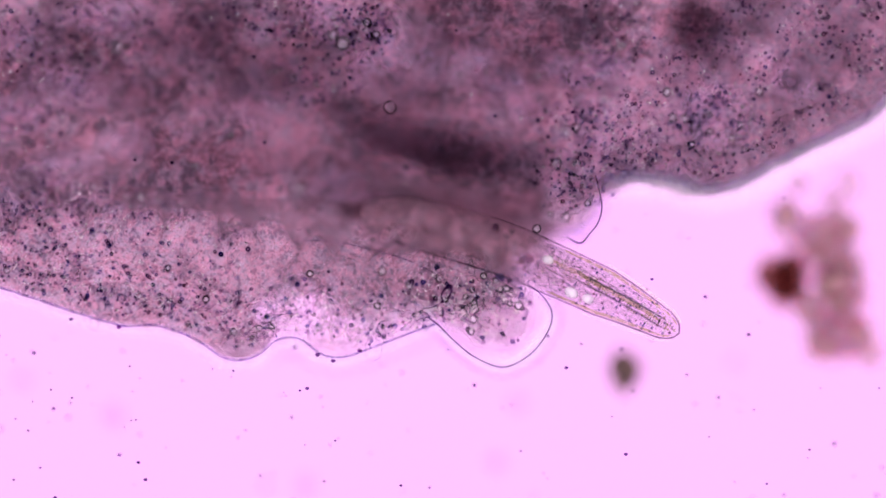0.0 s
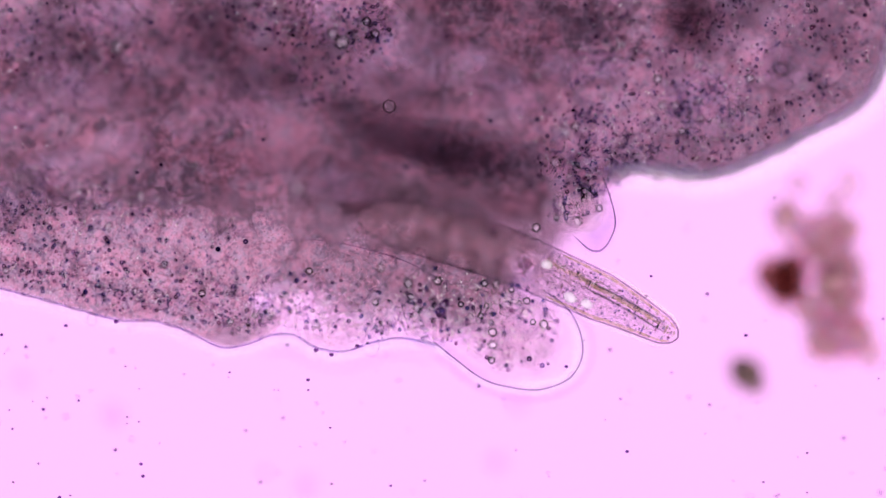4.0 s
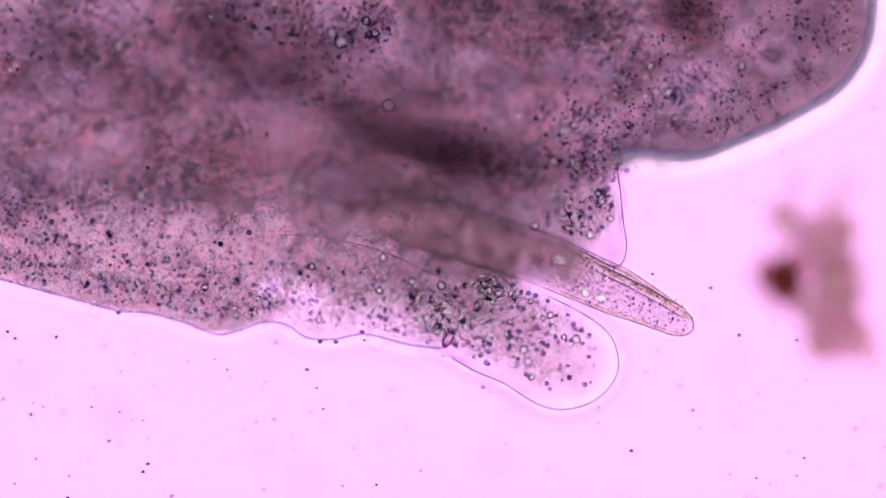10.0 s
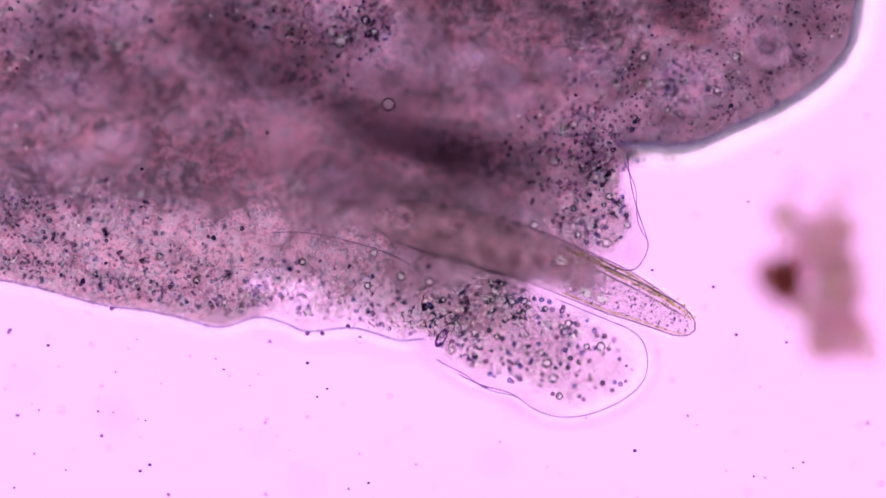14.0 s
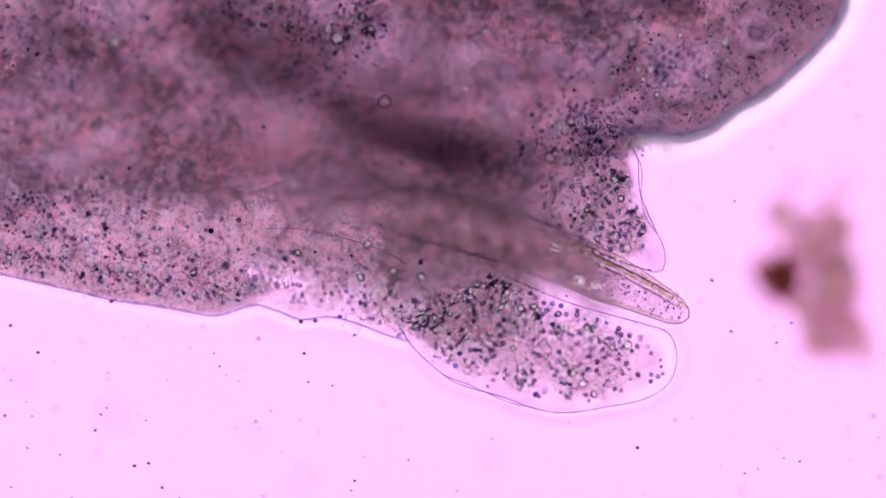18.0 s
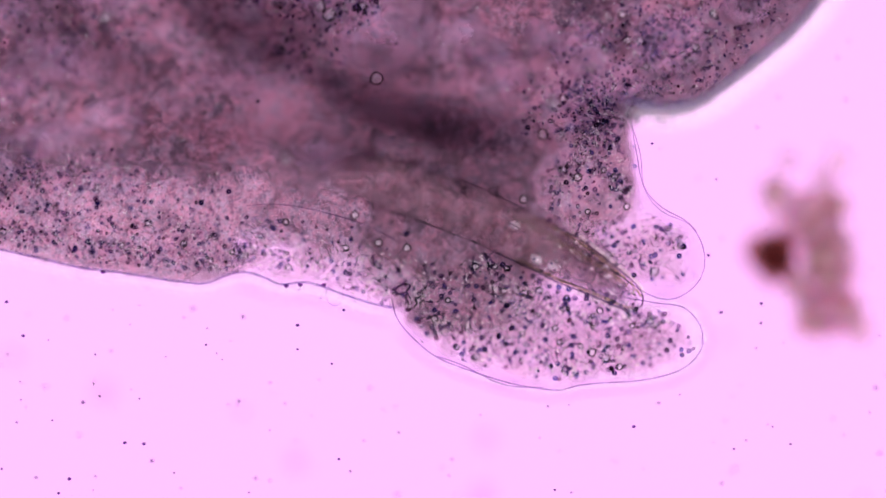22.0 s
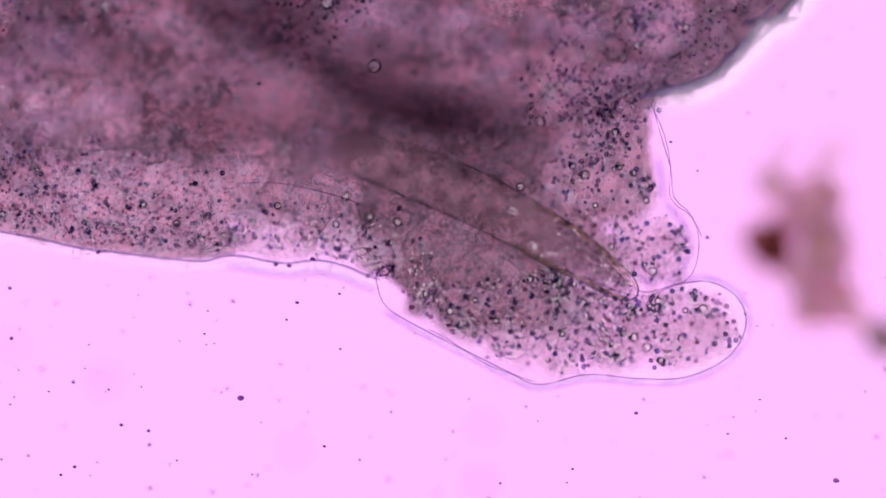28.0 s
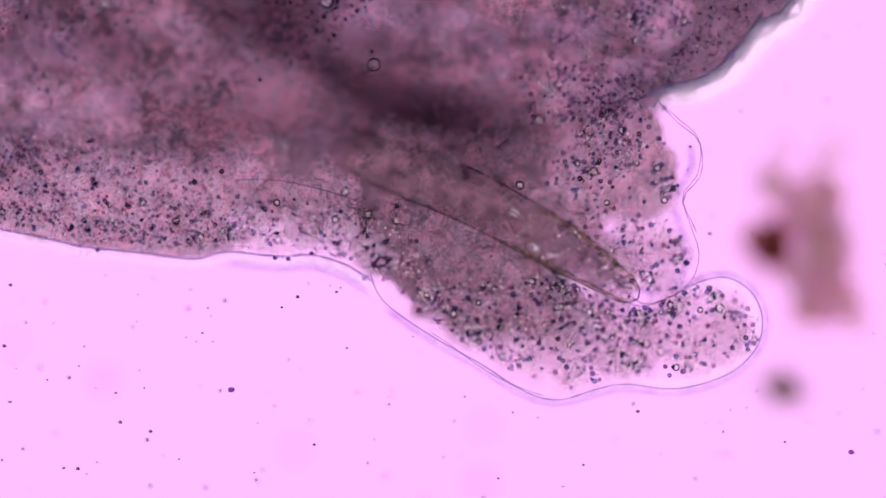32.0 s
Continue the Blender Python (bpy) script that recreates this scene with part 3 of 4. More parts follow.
def spread(k, nu, nv, top):
    """Even places in a lobe, thinner towards the tip and rounded there."""
    v = 0.09 + (k // nu + rng.uniform(0.1, 0.9)) / nv * 0.88
    u = top * ((k % nu + rng.uniform(0.1, 0.9)) / nu) ** 1.25 * (1 - 0.22 * (2 * v - 1) ** 2 - 0.3 * (2 * v - 1) ** 4)
    return u, v


def at_root(at):
    """Whether a streaming point ends in the dark root of the lobes."""
    x, y = at(28) - np.array((21.0, 62.0))
    return x < 1000 and y < 555 - max(0.0, 800 - x) * 0.1


def in_block(at):
    """Whether a point of the upper lobe ends in its dense granular root."""
    x, y = at(28) - np.array((21.0, 62.0))
    return y < 362 and x < 1135


def in_dark(at):
    x, y = at(28) - np.array((21.0, 62.0))
    return x < 830 and y < 470


def in_gap(x, y):
    """Clear places between the two lobes of the late cell."""
    return (abs(y - 380) < 24 and 1050 < x < 1250) or (y < 372 and x > 1140)


for k in range(14 * 7):
    u, v = spread(k, 14, 7, 0.94)
    at = pair_point(lobe, u, v)
    rear = at_root(at)
    clump(at, sunk(u, FOCUS - 0.030 + rng.uniform(-0.006, 0.006)), max(24, min(60, room_in(lobe, at) * 0.95)), 0.012 if rear else 0.006, M_DEEP if in_dark(at) else M_REAR if rear else M_PALE)
for k in range(9 * 5):
    u, v = spread(k, 9, 5, 0.84)
    at = pair_point(upper, u, v, 0.5)
    if in_gap(*(at(28) - np.array((21.0, 62.0)))):
        continue
    rear = in_block(at)
    clump(at, sunk(u, FOCUS - 0.030 + rng.uniform(-0.006, 0.006), 0.5), max(20, min(52, room_in(upper, at) * 0.95)), 0.012 if rear else 0.009, M_DEEP if in_dark(at) else M_MID if rear else M_PALE)
for k in range(10 * 6):
    u, v = spread(k, 10, 6, 0.95)
    at = pair_point(lobe, u, v, 0.85)
    rear = at_root(at)
    room = min(np.hypot(*(lobe.line(t) - np.array(at(t))).T).min() for t in (23, 28, 32))
    clump(at, sunk(u, FOCUS - 0.032 + rng.uniform(-0.006, 0.006), 0.85), max(30, min(72, room * 0.98)), 0.011 if rear else 0.008, M_DEEP if in_dark(at) else M_REAR if rear else M_PALE)
for k in range(8 * 5):
    u, v = spread(k, 8, 5, 0.9)
    at = pair_point(upper, u, v, 0.85)
    if in_gap(*(at(28) - np.array((21.0, 62.0)))):
        continue
    room = min(np.hypot(*(upper.line(t) - np.array(at(t))).T).min() for t in (23, 28, 32))
    rear = at_root(at) or in_block(at)
    clump(at, sunk(u, FOCUS - 0.032 + rng.uniform(-0.006, 0.006), 0.85), max(24, min(60, room * 0.98)), 0.011 if rear else 0.009, M_DEEP if in_dark(at) else M_MID if in_block(at) else M_REAR if rear else M_PALE)

# plasm that streams out between the lobes and over the swallowed prey
for k in range(40):
    x, y = rng.uniform(860, 1120), 0
    y = rng.uniform(300, 400) + (x - 860) * 0.35
    if k % 2:
        x, y = rng.uniform(960, 1150), rng.uniform(230, 420)
    if in_gap(x - 71, y):
        continue
    sx, sy = 720 + (x - 860) * 0.9, 300 + (y - 300) * 0.55
    end, start = np.array((x - 50, y + 63)), np.array((min(sx, 960), min(sy, 400)))
    clump(lambda t, a=start, b=end: a + (b - a) * flow(t), lambda t: FOCUS - 0.04 - 0.05 * max(0.0, 1 - 2.2 * flow(t)), rng.uniform(36, 62), 0.014 if x < 910 else 0.010, M_DEEP if x < 910 else M_REAR if x < 1000 else M_MID if y < 355 and x < 1180 else M_PALE)

for k in range(52):
    x = rng.uniform(685, 930)
    y = rng.uniform(345, 420) + (x - 690) * 0.3 if k % 2 else rng.uniform(205, 340) + (x - 690) * 0.2
    end, start = np.array((x + 21, y + 63)), np.array((640 + (x - 690) * 0.75, 375 + (y - 345) * 0.4))
    clump(lambda t, a=start, b=end: a + (b - a) * flow(t), lambda t: FOCUS - 0.030 - 0.08 * max(0.0, 1.25 - 1.25 * flow(t)), rng.uniform(50, 66), 0.017, M_DEEP)

for k in range(34):
    x = 670 + (k % 17) * 14 + rng.uniform(-8, 8)
    y = 350 + (x - 610) * 0.22 + (k // 17) * 65 + rng.uniform(-20, 30)
    end, start = np.array((x + 21, y + 63)), np.array((640 + (x - 690) * 0.75, 375 + (y - 345) * 0.4))
    clump(lambda t, a=start, b=end: a + (b - a) * flow(t), lambda t: FOCUS - 0.020 - 0.09 * max(0.0, 1.3 - 1.3 * flow(t)), rng.uniform(42, 58), 0.015 * min(1.0, (x - 600) / 120), M_DEEP if x < 880 and y < 500 else M_REAR)

for k in range(16):
    x = 940 + (k % 8) * 22 + rng.uniform(-10, 10)
    y = 375 + (x - 940) * 0.55 + (k // 8) * 45 + rng.uniform(-12, 12)
    end, start = np.array((x + 21, y + 63)), np.array((860 + (x - 940) * 0.5, 330 + (y - 375) * 0.5))
    clump(lambda t, a=start, b=end: a + (b - a) * flow(t), lambda t: FOCUS - 0.012 - 0.10 * float(np.interp(t, (17, 24), (1, 0))), rng.uniform(34, 46), 0.007, M_REAR)
for k in range(26):
    x, y = -20 + (k % 9) * 40 + rng.uniform(-15, 15), 215 + (k // 9) * 55 + rng.uniform(-15, 15)
    clump(STILL(x, y + 50), lambda t: FOCUS - 0.030 - 0.05 * float(np.interp(t, (14, 24), (1, 0))), rng.uniform(44, 62), 0.012, M_MID)

# membranes, and halos of refracted light painted as white pads along the edges
edge_pieces(flank, "membrane", M_LINE_DARK, 1, 1.5, FOCUS + 0.012)
covered = lambda t: FOCUS - 0.07 * min(1.0, max(0.0, (18 - t) / 4))
edge_pieces(lobe, "membrane", M_LINE, 1, 1.2, covered, last=13)
edge_pieces(lobe, "membrane", M_LINE, 1, 1.2, FOCUS, first=13, last=64)
edge_pieces(lobe, "membrane", M_LINE, 1, 1.2, covered, first=64)
edge_pieces(upper, "membrane", M_LINE, 1, 1.2, FOCUS, last=29)
edge_pieces(upper, "membrane", M_LINE, 1, 1.2, covered, first=29, last=36)
below = lambda t: FOCUS - (0.10 if t < 25 else 0.04)
edge_pieces(lobe, "lower_membrane", M_LINE_VIOLET, 2, 2.8, below, outward=6, first=4, last=60)
edge_pieces(upper, "lower_membrane", M_LINE_VIOLET, 2, 2.5, below, outward=18, first=6, last=26)
edge_pieces(lobe, "inner_membrane", M_LINE, 1, 1.1, lambda t: FOCUS + 0.002 - 0.07 * min(1.0, max(0.0, 12 - t) / 4), first=9, last=22, outward=-5, wavy=True)
edge_pieces(upper, "inner_membrane", M_LINE, 1, 1.0, lambda t: FOCUS + 0.002 - 0.07 * min(1.0, max(0.0, 12 - t) / 4), first=1, last=15, outward=6, wavy=True)
edge_pieces(flank, "lower_membrane", M_LINE_VIOLET, 2, 2.0, lambda t: FOCUS - 0.12 + 0.075 * min(1.0, max(0.0, t - 21) / 6), first=38, outward=20)
edge_pieces(flank, "slime_coat", M_HALO, 3, 0, FOCUS - 0.05, width=22, high=0.010, outward=9, over=2.2)
edge_pieces(hump, "slime_coat", M_HALO, 2, 0, FOCUS + 0.10, width=36, high=0.008, outward=14, over=2.2, first=2, lift=0.5)
edge_pieces(lobe, "slime_coat", M_HALO, 3, 0, FOCUS - 0.03, width=16, high=0.006, outward=-9, first=30, last=60, over=2.2)
edge_pieces(lobe, "slime_coat", M_HALO, 3, 0, FOCUS - 0.02, width=8, high=0.005, outward=5, first=8, last=56, over=2.2)

# dark masses and pale vacuoles of the thick body
HEART = Shore(2)
for t, x, y in ((0, 1255, 205), (3.5, 1240, 185), (6, 1235, 170), (9, 1230, 160), (13, 1220, 148), (14.5, 1212, 140), (17, 1200, 125), (19, 1185, 95), (21, 1178, 72), (23, 1172, 60),
                (25.5, 1168, 42), (28, 1160, 30), (32, 1158, 20)):
    HEART.at(t, x, y, x + 10, y)
BESIDE = lambda dx, dy: (lambda t: HEART.line(t)[0] + np.array((dx, dy)))


def mass(at, z, rx, ry, high, turn, material, name, label, rough=0.45):
    bm = ball(rx * 1.08 / 1000, ry * 1.08 / 1000, high * 1.25, 28, 16, rough, rx + ry, 1.8, True)
    ob = part(name, bm, material, amoeba, label)
    MOVES.append((ob, rows_on(at, z, lambda t: -turn)))


# Absorbing lenses over the body, added to set its broad dark tones.
for x, y, rx, ry, turn, k in ((690, 235, 110, 42, 22, 1.15), (770, 262, 170, 30, 2, 0.35), (790, 265, 150, 46, 8, 0.85), (890, 285, 120, 40, 2, 0.8), (760, 190, 90, 40, 30, 0.45), 
                              (240, 140, 75, 60, 20, 0.7), (390, 300, 110, 62, 8, 0.6), (540, 150, 80, 50, 45, 0.5), (30, 350, 70, 60, 10, 0.35),
                              (560, 300, 110, 50, 10, 0.4), (90, 60, 80, 50, 10, 0.35), (880, 350, 120, 40, 14, 0.45), (590, 120, 190, 110, 12, 0.11), (470, 230, 130, 60, 10, 0.1)):
    mass(STILL(x, y), FOCUS + 0.10, rx * 1.15, ry * 1.25, 0.031 * k, turn, M_DARK, "dark_mass", "blurred dark lens toning the body")
for x, y, vx, vy, rx, ry, turn, k in ((390, 110, 110, 0, 130, 44, 18, 0.7), (330, 50, 110, 0, 120, 45, 4, 0.55), (885, 44, 0, -90, 150, 66, 5, 0.75), (1010, 20, 0, -90, 100, 60, 20, 0.4)):
    mass(lambda t, x=x, y=y, vx=vx, vy=vy: (x + vx * t / 32, y + vy * t / 32), FOCUS + 0.10, rx * 1.15, ry * 1.25, 0.031 * k, turn, M_DARK, "dark_mass", "blurred dark lens toning the body")
for dx, dy, rx, ry, turn, k in ((-20, -145, 76, 52, 60, 1.7), (220, -120, 80, 50, -30, 0.4), (60, -190, 90, 60, 0, 0.5)):
    mass(BESIDE(dx, dy), FOCUS + 0.07, rx, ry, 0.031 * k, turn, M_DARK, "dark_mass", "blurred dark lens toning the body")
for x, y, rx, ry, turn in ((905, 165, 70, 48, 30), (115, 155, 90, 52, 15), (430, 190, 80, 46, 6), (440, 408, 62, 18, -6), (1060, 130, 60, 50, 0), (570, 40, 80, 42, 60), (110, 300, 90, 44, 0),
                           (600, 330, 70, 34, 8), (240, 250, 80, 40, 0), (30, 70, 90, 50, 10), (190, 30, 80, 40, 0), (20, 200, 80, 50, 0), (830, 120, 60, 50, 0), (1000, 110, 70, 50, 20)):
    mass(STILL(x, y), FOCUS - 0.030, rx, ry, 0.026, turn, M_LIGHT, "pale_vacuole", "pale blurred vacuole")
mass(STILL(705, 95), FOCUS - 0.020, 92, 80, 0.022, 20, M_ROUND, "pale_vacuole", "large round pale vacuole")
mass(BESIDE(4, 2), FOCUS - 0.008, 72, 62, 0.015, 10, M_NUCLEUS, "nucleus", "pale round nucleus with dark grains", 0.15)
mass(BESIDE(148, -62), FOCUS + 0.06, 24, 22, 0.048, 0, M_DARK, "dark_mass", "small round dark food mass", 0.2)
mass(BESIDE(148, -62), FOCUS - 0.008, 42, 39, 0.014, 0, M_NUCLEUS, "pale_vacuole", "pale ring round a dark food mass", 0.15)
mass(BESIDE(-40, 95), FOCUS - 0.02, 70, 22, 0.02, 5, M_LIGHT, "pale_vacuole", "pale blurred vacuole")

# a fold in the flank and a dark bean-shaped food body
FOLDS = Shore(2)
for t, x, y in ((0, 544, 438), (3.5, 533, 437), (6, 524, 433), (9, 515, 429), (14.5, 499, 422), (17, 490, 418), (19, 475, 400), (21, 466, 380), (23, 461, 365), (25.5, 457, 350), (28, 450, 335), (32, 443, 329)):
    FOLDS.at(t, x, y, x + 10, y)
for off, r in ((0, 0.0010),):
    pts = [Vector((p[0] / 1000, -p[1] / 1000, 0)) for p in curve_points((-30, -9, 10, -12, 60, -8, 130, 8, 190, 28, 235, 52), 40) + np.array((off, off))]
    MOVES.append((part("fold", tube(pts, r), M_LINE, amoeba, "thin fold line"), rows_on(lambda t: FOLDS.line(t)[0], FOCUS + 0.002)))
CURL = Shore(2)
for t, x, y in ((0, 820, 520), (14.5, 850, 600), (19, 880, 620), (23, 900, 605), (25.5, 905, 608), (28, 908, 610), (32, 905, 615)):
    CURL.at(t, x, y, x + 10, y)
pts = [Vector((0.027 * math.cos(a), 0.027 * math.sin(a), 0)) for a in np.linspace(radians(160), radians(345), 30)]
MOVES.append((part("fold", tube(pts, 0.0013), M_LINE, amoeba, "curled fold of the skin"), rows_on(lambda t: CURL.line(t)[0], lambda t: FOCUS - (0.09 if t < 20 else 0.0))))
BEAN = Shore(2)
for t, x, y in ((0, 790, 520), (6, 780, 560), (9, 797, 602), (13, 785, 598), (14.5, 778, 600), (17, 751, 577), (19, 730, 560), (21, 715, 520), (23, 705, 505), (25.5, 690, 490), (28, 681, 480), (32, 674, 465)):
    BEAN.at(t, x, y, x + 10, y)
bm = ring_mesh(0.0135, 0.0034, 8, 24)
for q in bm.verts:
    q.co.x, q.co.y = q.co.x * 1.1, q.co.y * 0.52
MOVES.append((part("food_bean", bm, M_PREY_SPOT, amoeba, "dark purple bean-shaped food body"), rows_on(lambda t: BEAN.line(t)[0], FOCUS + 0.004, lambda t: 60 if t < 15 else 25)))

# purple grains that cling to the outside of the flank
PURPLE = mesh_of("clinging_grain", ball(0.0042, 0.0034, 0.004, 10, 8, 0.4, 3, 2), M_PREY_SPOT)
for i, v in ((47, -0.03), (45, -0.02), (19, -0.02), (50, 0.02)):
    MOVES.append((part("clinging_grain", PURPLE, None, amoeba, "small purple grain on the skin"), rows_on(flank_point(i, v), FOCUS + 0.003)))
# small clear buds on the flank's edge
for i, v, r in ((16, -0.06, 0.011), (52, -0.03, 0.02)):
    bm = ring_mesh(r, 0.0007, 5, 24)
    for q in bm.verts:
        q.co.x *= 0.75
    MOVES.append((part("clear_bud", bm, M_LINE, amoeba, "small clear bud of the skin"), rows_on(flank_point(i, v), FOCUS - 0.006)))

def bare(at):
    """Whether a streaming point ends in the dark root of the lobes or in the clear gap and veil between them."""
    x, y = at(28) - np.array((21.0, 62.0))
    root = x < 960 and y < 495
    gap = ((x - 1150) / 115) ** 2 + ((y - 379) / 17) ** 2 < 1
    return root or gap or (y < 372 and x > 1152)


# granules and vesicles
GRAIN = [mesh_of("granule", ring_mesh(r * 0.6 / 1000, r * 0.42 / 1000, 5, 10), M_GRAIN) for r in (3.0, 3.6, 4.1, 4.8)]


FINE = [mesh_of("granule", ball(r / 1000, r / 1000, r / 1000, 8, 6), M_FINE) for r in (1.4, 1.9, 2.5)]


def grain(at, z, big=None):
    if bare(at):
        return
    ob = part("granule", rng.choice(GRAIN) if big is None else GRAIN[big], None, amoeba)
    MOVES.append((ob, rows_on(at, z)))


def flank_grain(at, z):
    MOVES.append((part("granule", rng.choice(GRAIN), None, amoeba), rows_on(at, z)))


def brought(z):
    """Height of a grain that stays deep until the stream has come far enough."""
    after = rng.uniform(-0.4, 0.8)
    return lambda t: (z(t) if callable(z) else z) - 0.08 * min(1.0, max(0.0, after - flow(t)) * 8)


VESICLE = {}
for r in (4.5, 5.5, 7, 9, 11):
    VESICLE[r] = (mesh_of("vesicle", ring_mesh(r / 1000, 0.0013), M_RING), mesh_of("vesicle_core", ball(r * 0.8 / 1000, r * 0.8 / 1000, 0.004, 14, 8), M_CLEAR))


def vesicle(at, z, r=None):
    if r is None and bare(at):
        return
    r = r or rng.choice((4.5, 4.5, 5.5, 5.5, 7))
    ob = part("vesicle", VESICLE[r][0], None, amoeba)
    part("core", VESICLE[r][1], None, ob)
    MOVES.append((ob, rows_on(at, z)))


for k in range(250):
    lag = rng.choice((0.28, 0.28, 0.7))
    u, v = spread(k, 25, 10, 0.97)
    grain(pair_point(lobe, u, v, lag), brought(sunk(u, FOCUS + rng.gauss(0, rng.choice((0.003, 0.012))), lag)))
for k in range(26):
    u, v = spread(k, 13, 2, 0.85)
    vesicle(pair_point(lobe, u, v), sunk(u, FOCUS + rng.gauss(0, 0.006)))
for k in range(80):
    u, v = spread(k, 10, 8, 0.9)
    grain(pair_point(upper, u, v, 0.7), brought(sunk(u, FOCUS + rng.gauss(0, rng.choice((0.003, 0.012))), 0.7)))
for k in range(12):
    u, v = spread(k, 6, 2, 0.82)
    vesicle(pair_point(upper, u, v, 0.5), sunk(u, FOCUS + rng.gauss(0, 0.006), 0.5))
for k in range(28):
    flank_grain(flank_point(rng.randint(30, NF - 1), rng.uniform(0.08, 0.9)), FOCUS + rng.gauss(0, 0.010))
for k in range(24):
    vesicle(flank_point(rng.randint(0, NF - 1), rng.uniform(0.12, 0.95)), FOCUS + rng.gauss(0, 0.012), rng.choice((4.5, 5.5, 5.5, 7)))
for k in range(9):
    vesicle(BESIDE(rng.gauss(0, 45), rng.gauss(0, 35)), FOCUS + 0.02 + rng.gauss(0, 0.006), rng.choice((5.5, 7)))
for x, y, r in ((606, 78, 11), (650, 40, 7), (665, 62, 7), (590, 62, 9), (210, 84, 11), (690, 190, 11), (1002, 236, 9), (1020, 225, 7), (1018, 292, 7), (70, 12, 7), (52, 18, 5.5), (345, 295, 7), (530, 335, 11), (520, 140, 7),
                (560, 150, 5.5), (985, 290, 9), (1100, 80, 7), (1070, 175, 7), (950, 405, 7), (410, 240, 5.5), (250, 350, 7), (90, 375, 5.5)):
    vesicle(STILL(x, y), FOCUS + 0.02 + rng.gauss(0, 0.012), r)

ICO = []
_g = (1 + 5 ** 0.5) / 2
for _a in (-1, 1):
    for _b in (-_g, _g):
        ICO += [Vector((0, _a, _b)).normalized(), Vector((_a, _b, 0)).normalized(), Vector((_b, 0, _a)).normalized()]
ICO_FACES = [f for f in ((i, j, k) for i in range(12) for j in range(i + 1, 12) for k in range(j + 1, 12))
             if all((ICO[p] - ICO[q]).length < 1.2 for p, q in ((f[0], f[1]), (f[1], f[2]), (f[0], f[2])))]


DOUGHNUT, DOUGHNUT_FACES = [], []
for _i in range(8):
    for _j in range(3):
        _d = 0.6 + 0.42 * math.cos(2 * math.pi * _j / 3)
        DOUGHNUT.append(Vector((_d * math.cos(math.pi * _i / 4), _d * math.sin(math.pi * _i / 4), 0.42 * math.sin(2 * math.pi * _j / 3))))
        _k = (_i + 1) % 8
        DOUGHNUT_FACES.append((_i * 3 + _j, _k * 3 + _j, _k * 3 + (_j + 1) % 3, _i * 3 + (_j + 1) % 3))


def cluster(at, z, count, rx, ry, name="granular_matter", small=(1.0, 2.6), material=None, spread=0.012, lift=1.0):
    """A patch of granules that drifts as one."""
    verts, faces = [], []
    for k in range(count):
        a, d = rng.uniform(0, 2 * math.pi), math.sqrt(rng.random()) * rng.uniform(0.75, 1.15)
        c = Vector((math.cos(a) * d * rx / 1000, math.sin(a) * d * ry / 1000, rng.gauss(0, spread)))
        r = rng.uniform(*small) * rng.uniform(0.7, 1.0) / 1000
        n = len(verts)
        form, sides = (DOUGHNUT, DOUGHNUT_FACES) if material is M_GRAIN else (ICO, ICO_FACES)
        if material is M_GRAIN:
            r *= 1.15
        verts += [c + o * r for o in form]
        faces += [tuple(n + i for i in f) for f in sides]
    me = bpy.data.meshes.new(name)
    me.from_pydata(verts, [], faces)
    me.materials.append(material or M_FINE)
    ob = tagged(part(name, me, None, amoeba), kind="stuff")
    MOVES.append((ob, rows_on(at, z, None, lift)))


for i in range(0, NF, 5):
    for v in (0.2, 0.42, 0.7, 0.95):
        ry = 22 if v < 0.3 else 40
        if v > 0.6 and i > 30:
            continue
        dim = 0.35 if v > 0.9 or (v > 0.6 and i > 15) else 1.0
        cluster(flank_point(i, v), FOCUS, int((70 if i < 36 else 26) * dim), 50, ry, small=(1.2, 2.8))
        cluster(flank_point(i, v), FOCUS, int((24 if i < 36 else 11) * dim), 50, ry, small=(2.4, 4.2), material=M_GRAIN)
        cluster(flank_point(i, v), FOCUS, int(56 * dim), 50, ry, small=(1.2, 2.8), material=M_PALEG, name="pale_granular_matter")
for i in range(0, NR, 6):
    for v in (0.25, 0.55, 0.85):
        cluster(hump_point(i, v), FOCUS + 0.012, 90, 55, 44, small=(1.4, 3.4), spread=0.016, lift=0.4)
        cluster(hump_point(i, v), FOCUS + 0.006, 14, 55, 44, small=(2.6, 4.4), material=M_GRAIN, spread=0.014, lift=0.4)
        cluster(hump_point(i, v), FOCUS + 0.006, 30, 55, 44, small=(1.4, 3.4), material=M_PALEG, name="pale_granular_matter", spread=0.014, lift=0.4)
for k in range(3):
    cluster(BESIDE(0, 0), FOCUS + 0.02, 26, 56, 44, small=(2.6, 4.0), material=M_GRAIN, spread=0.005)
def within(shore, at, want):
    """A patch's radius that keeps it inside its lobe once it has streamed there."""
    gap = min(np.hypot(*(shore.line(t) - np.array(at(t))).T).min() for t in (14.5, 19, 23, 25.5, 28, 32))
    return max(14, min(want, gap - 8))


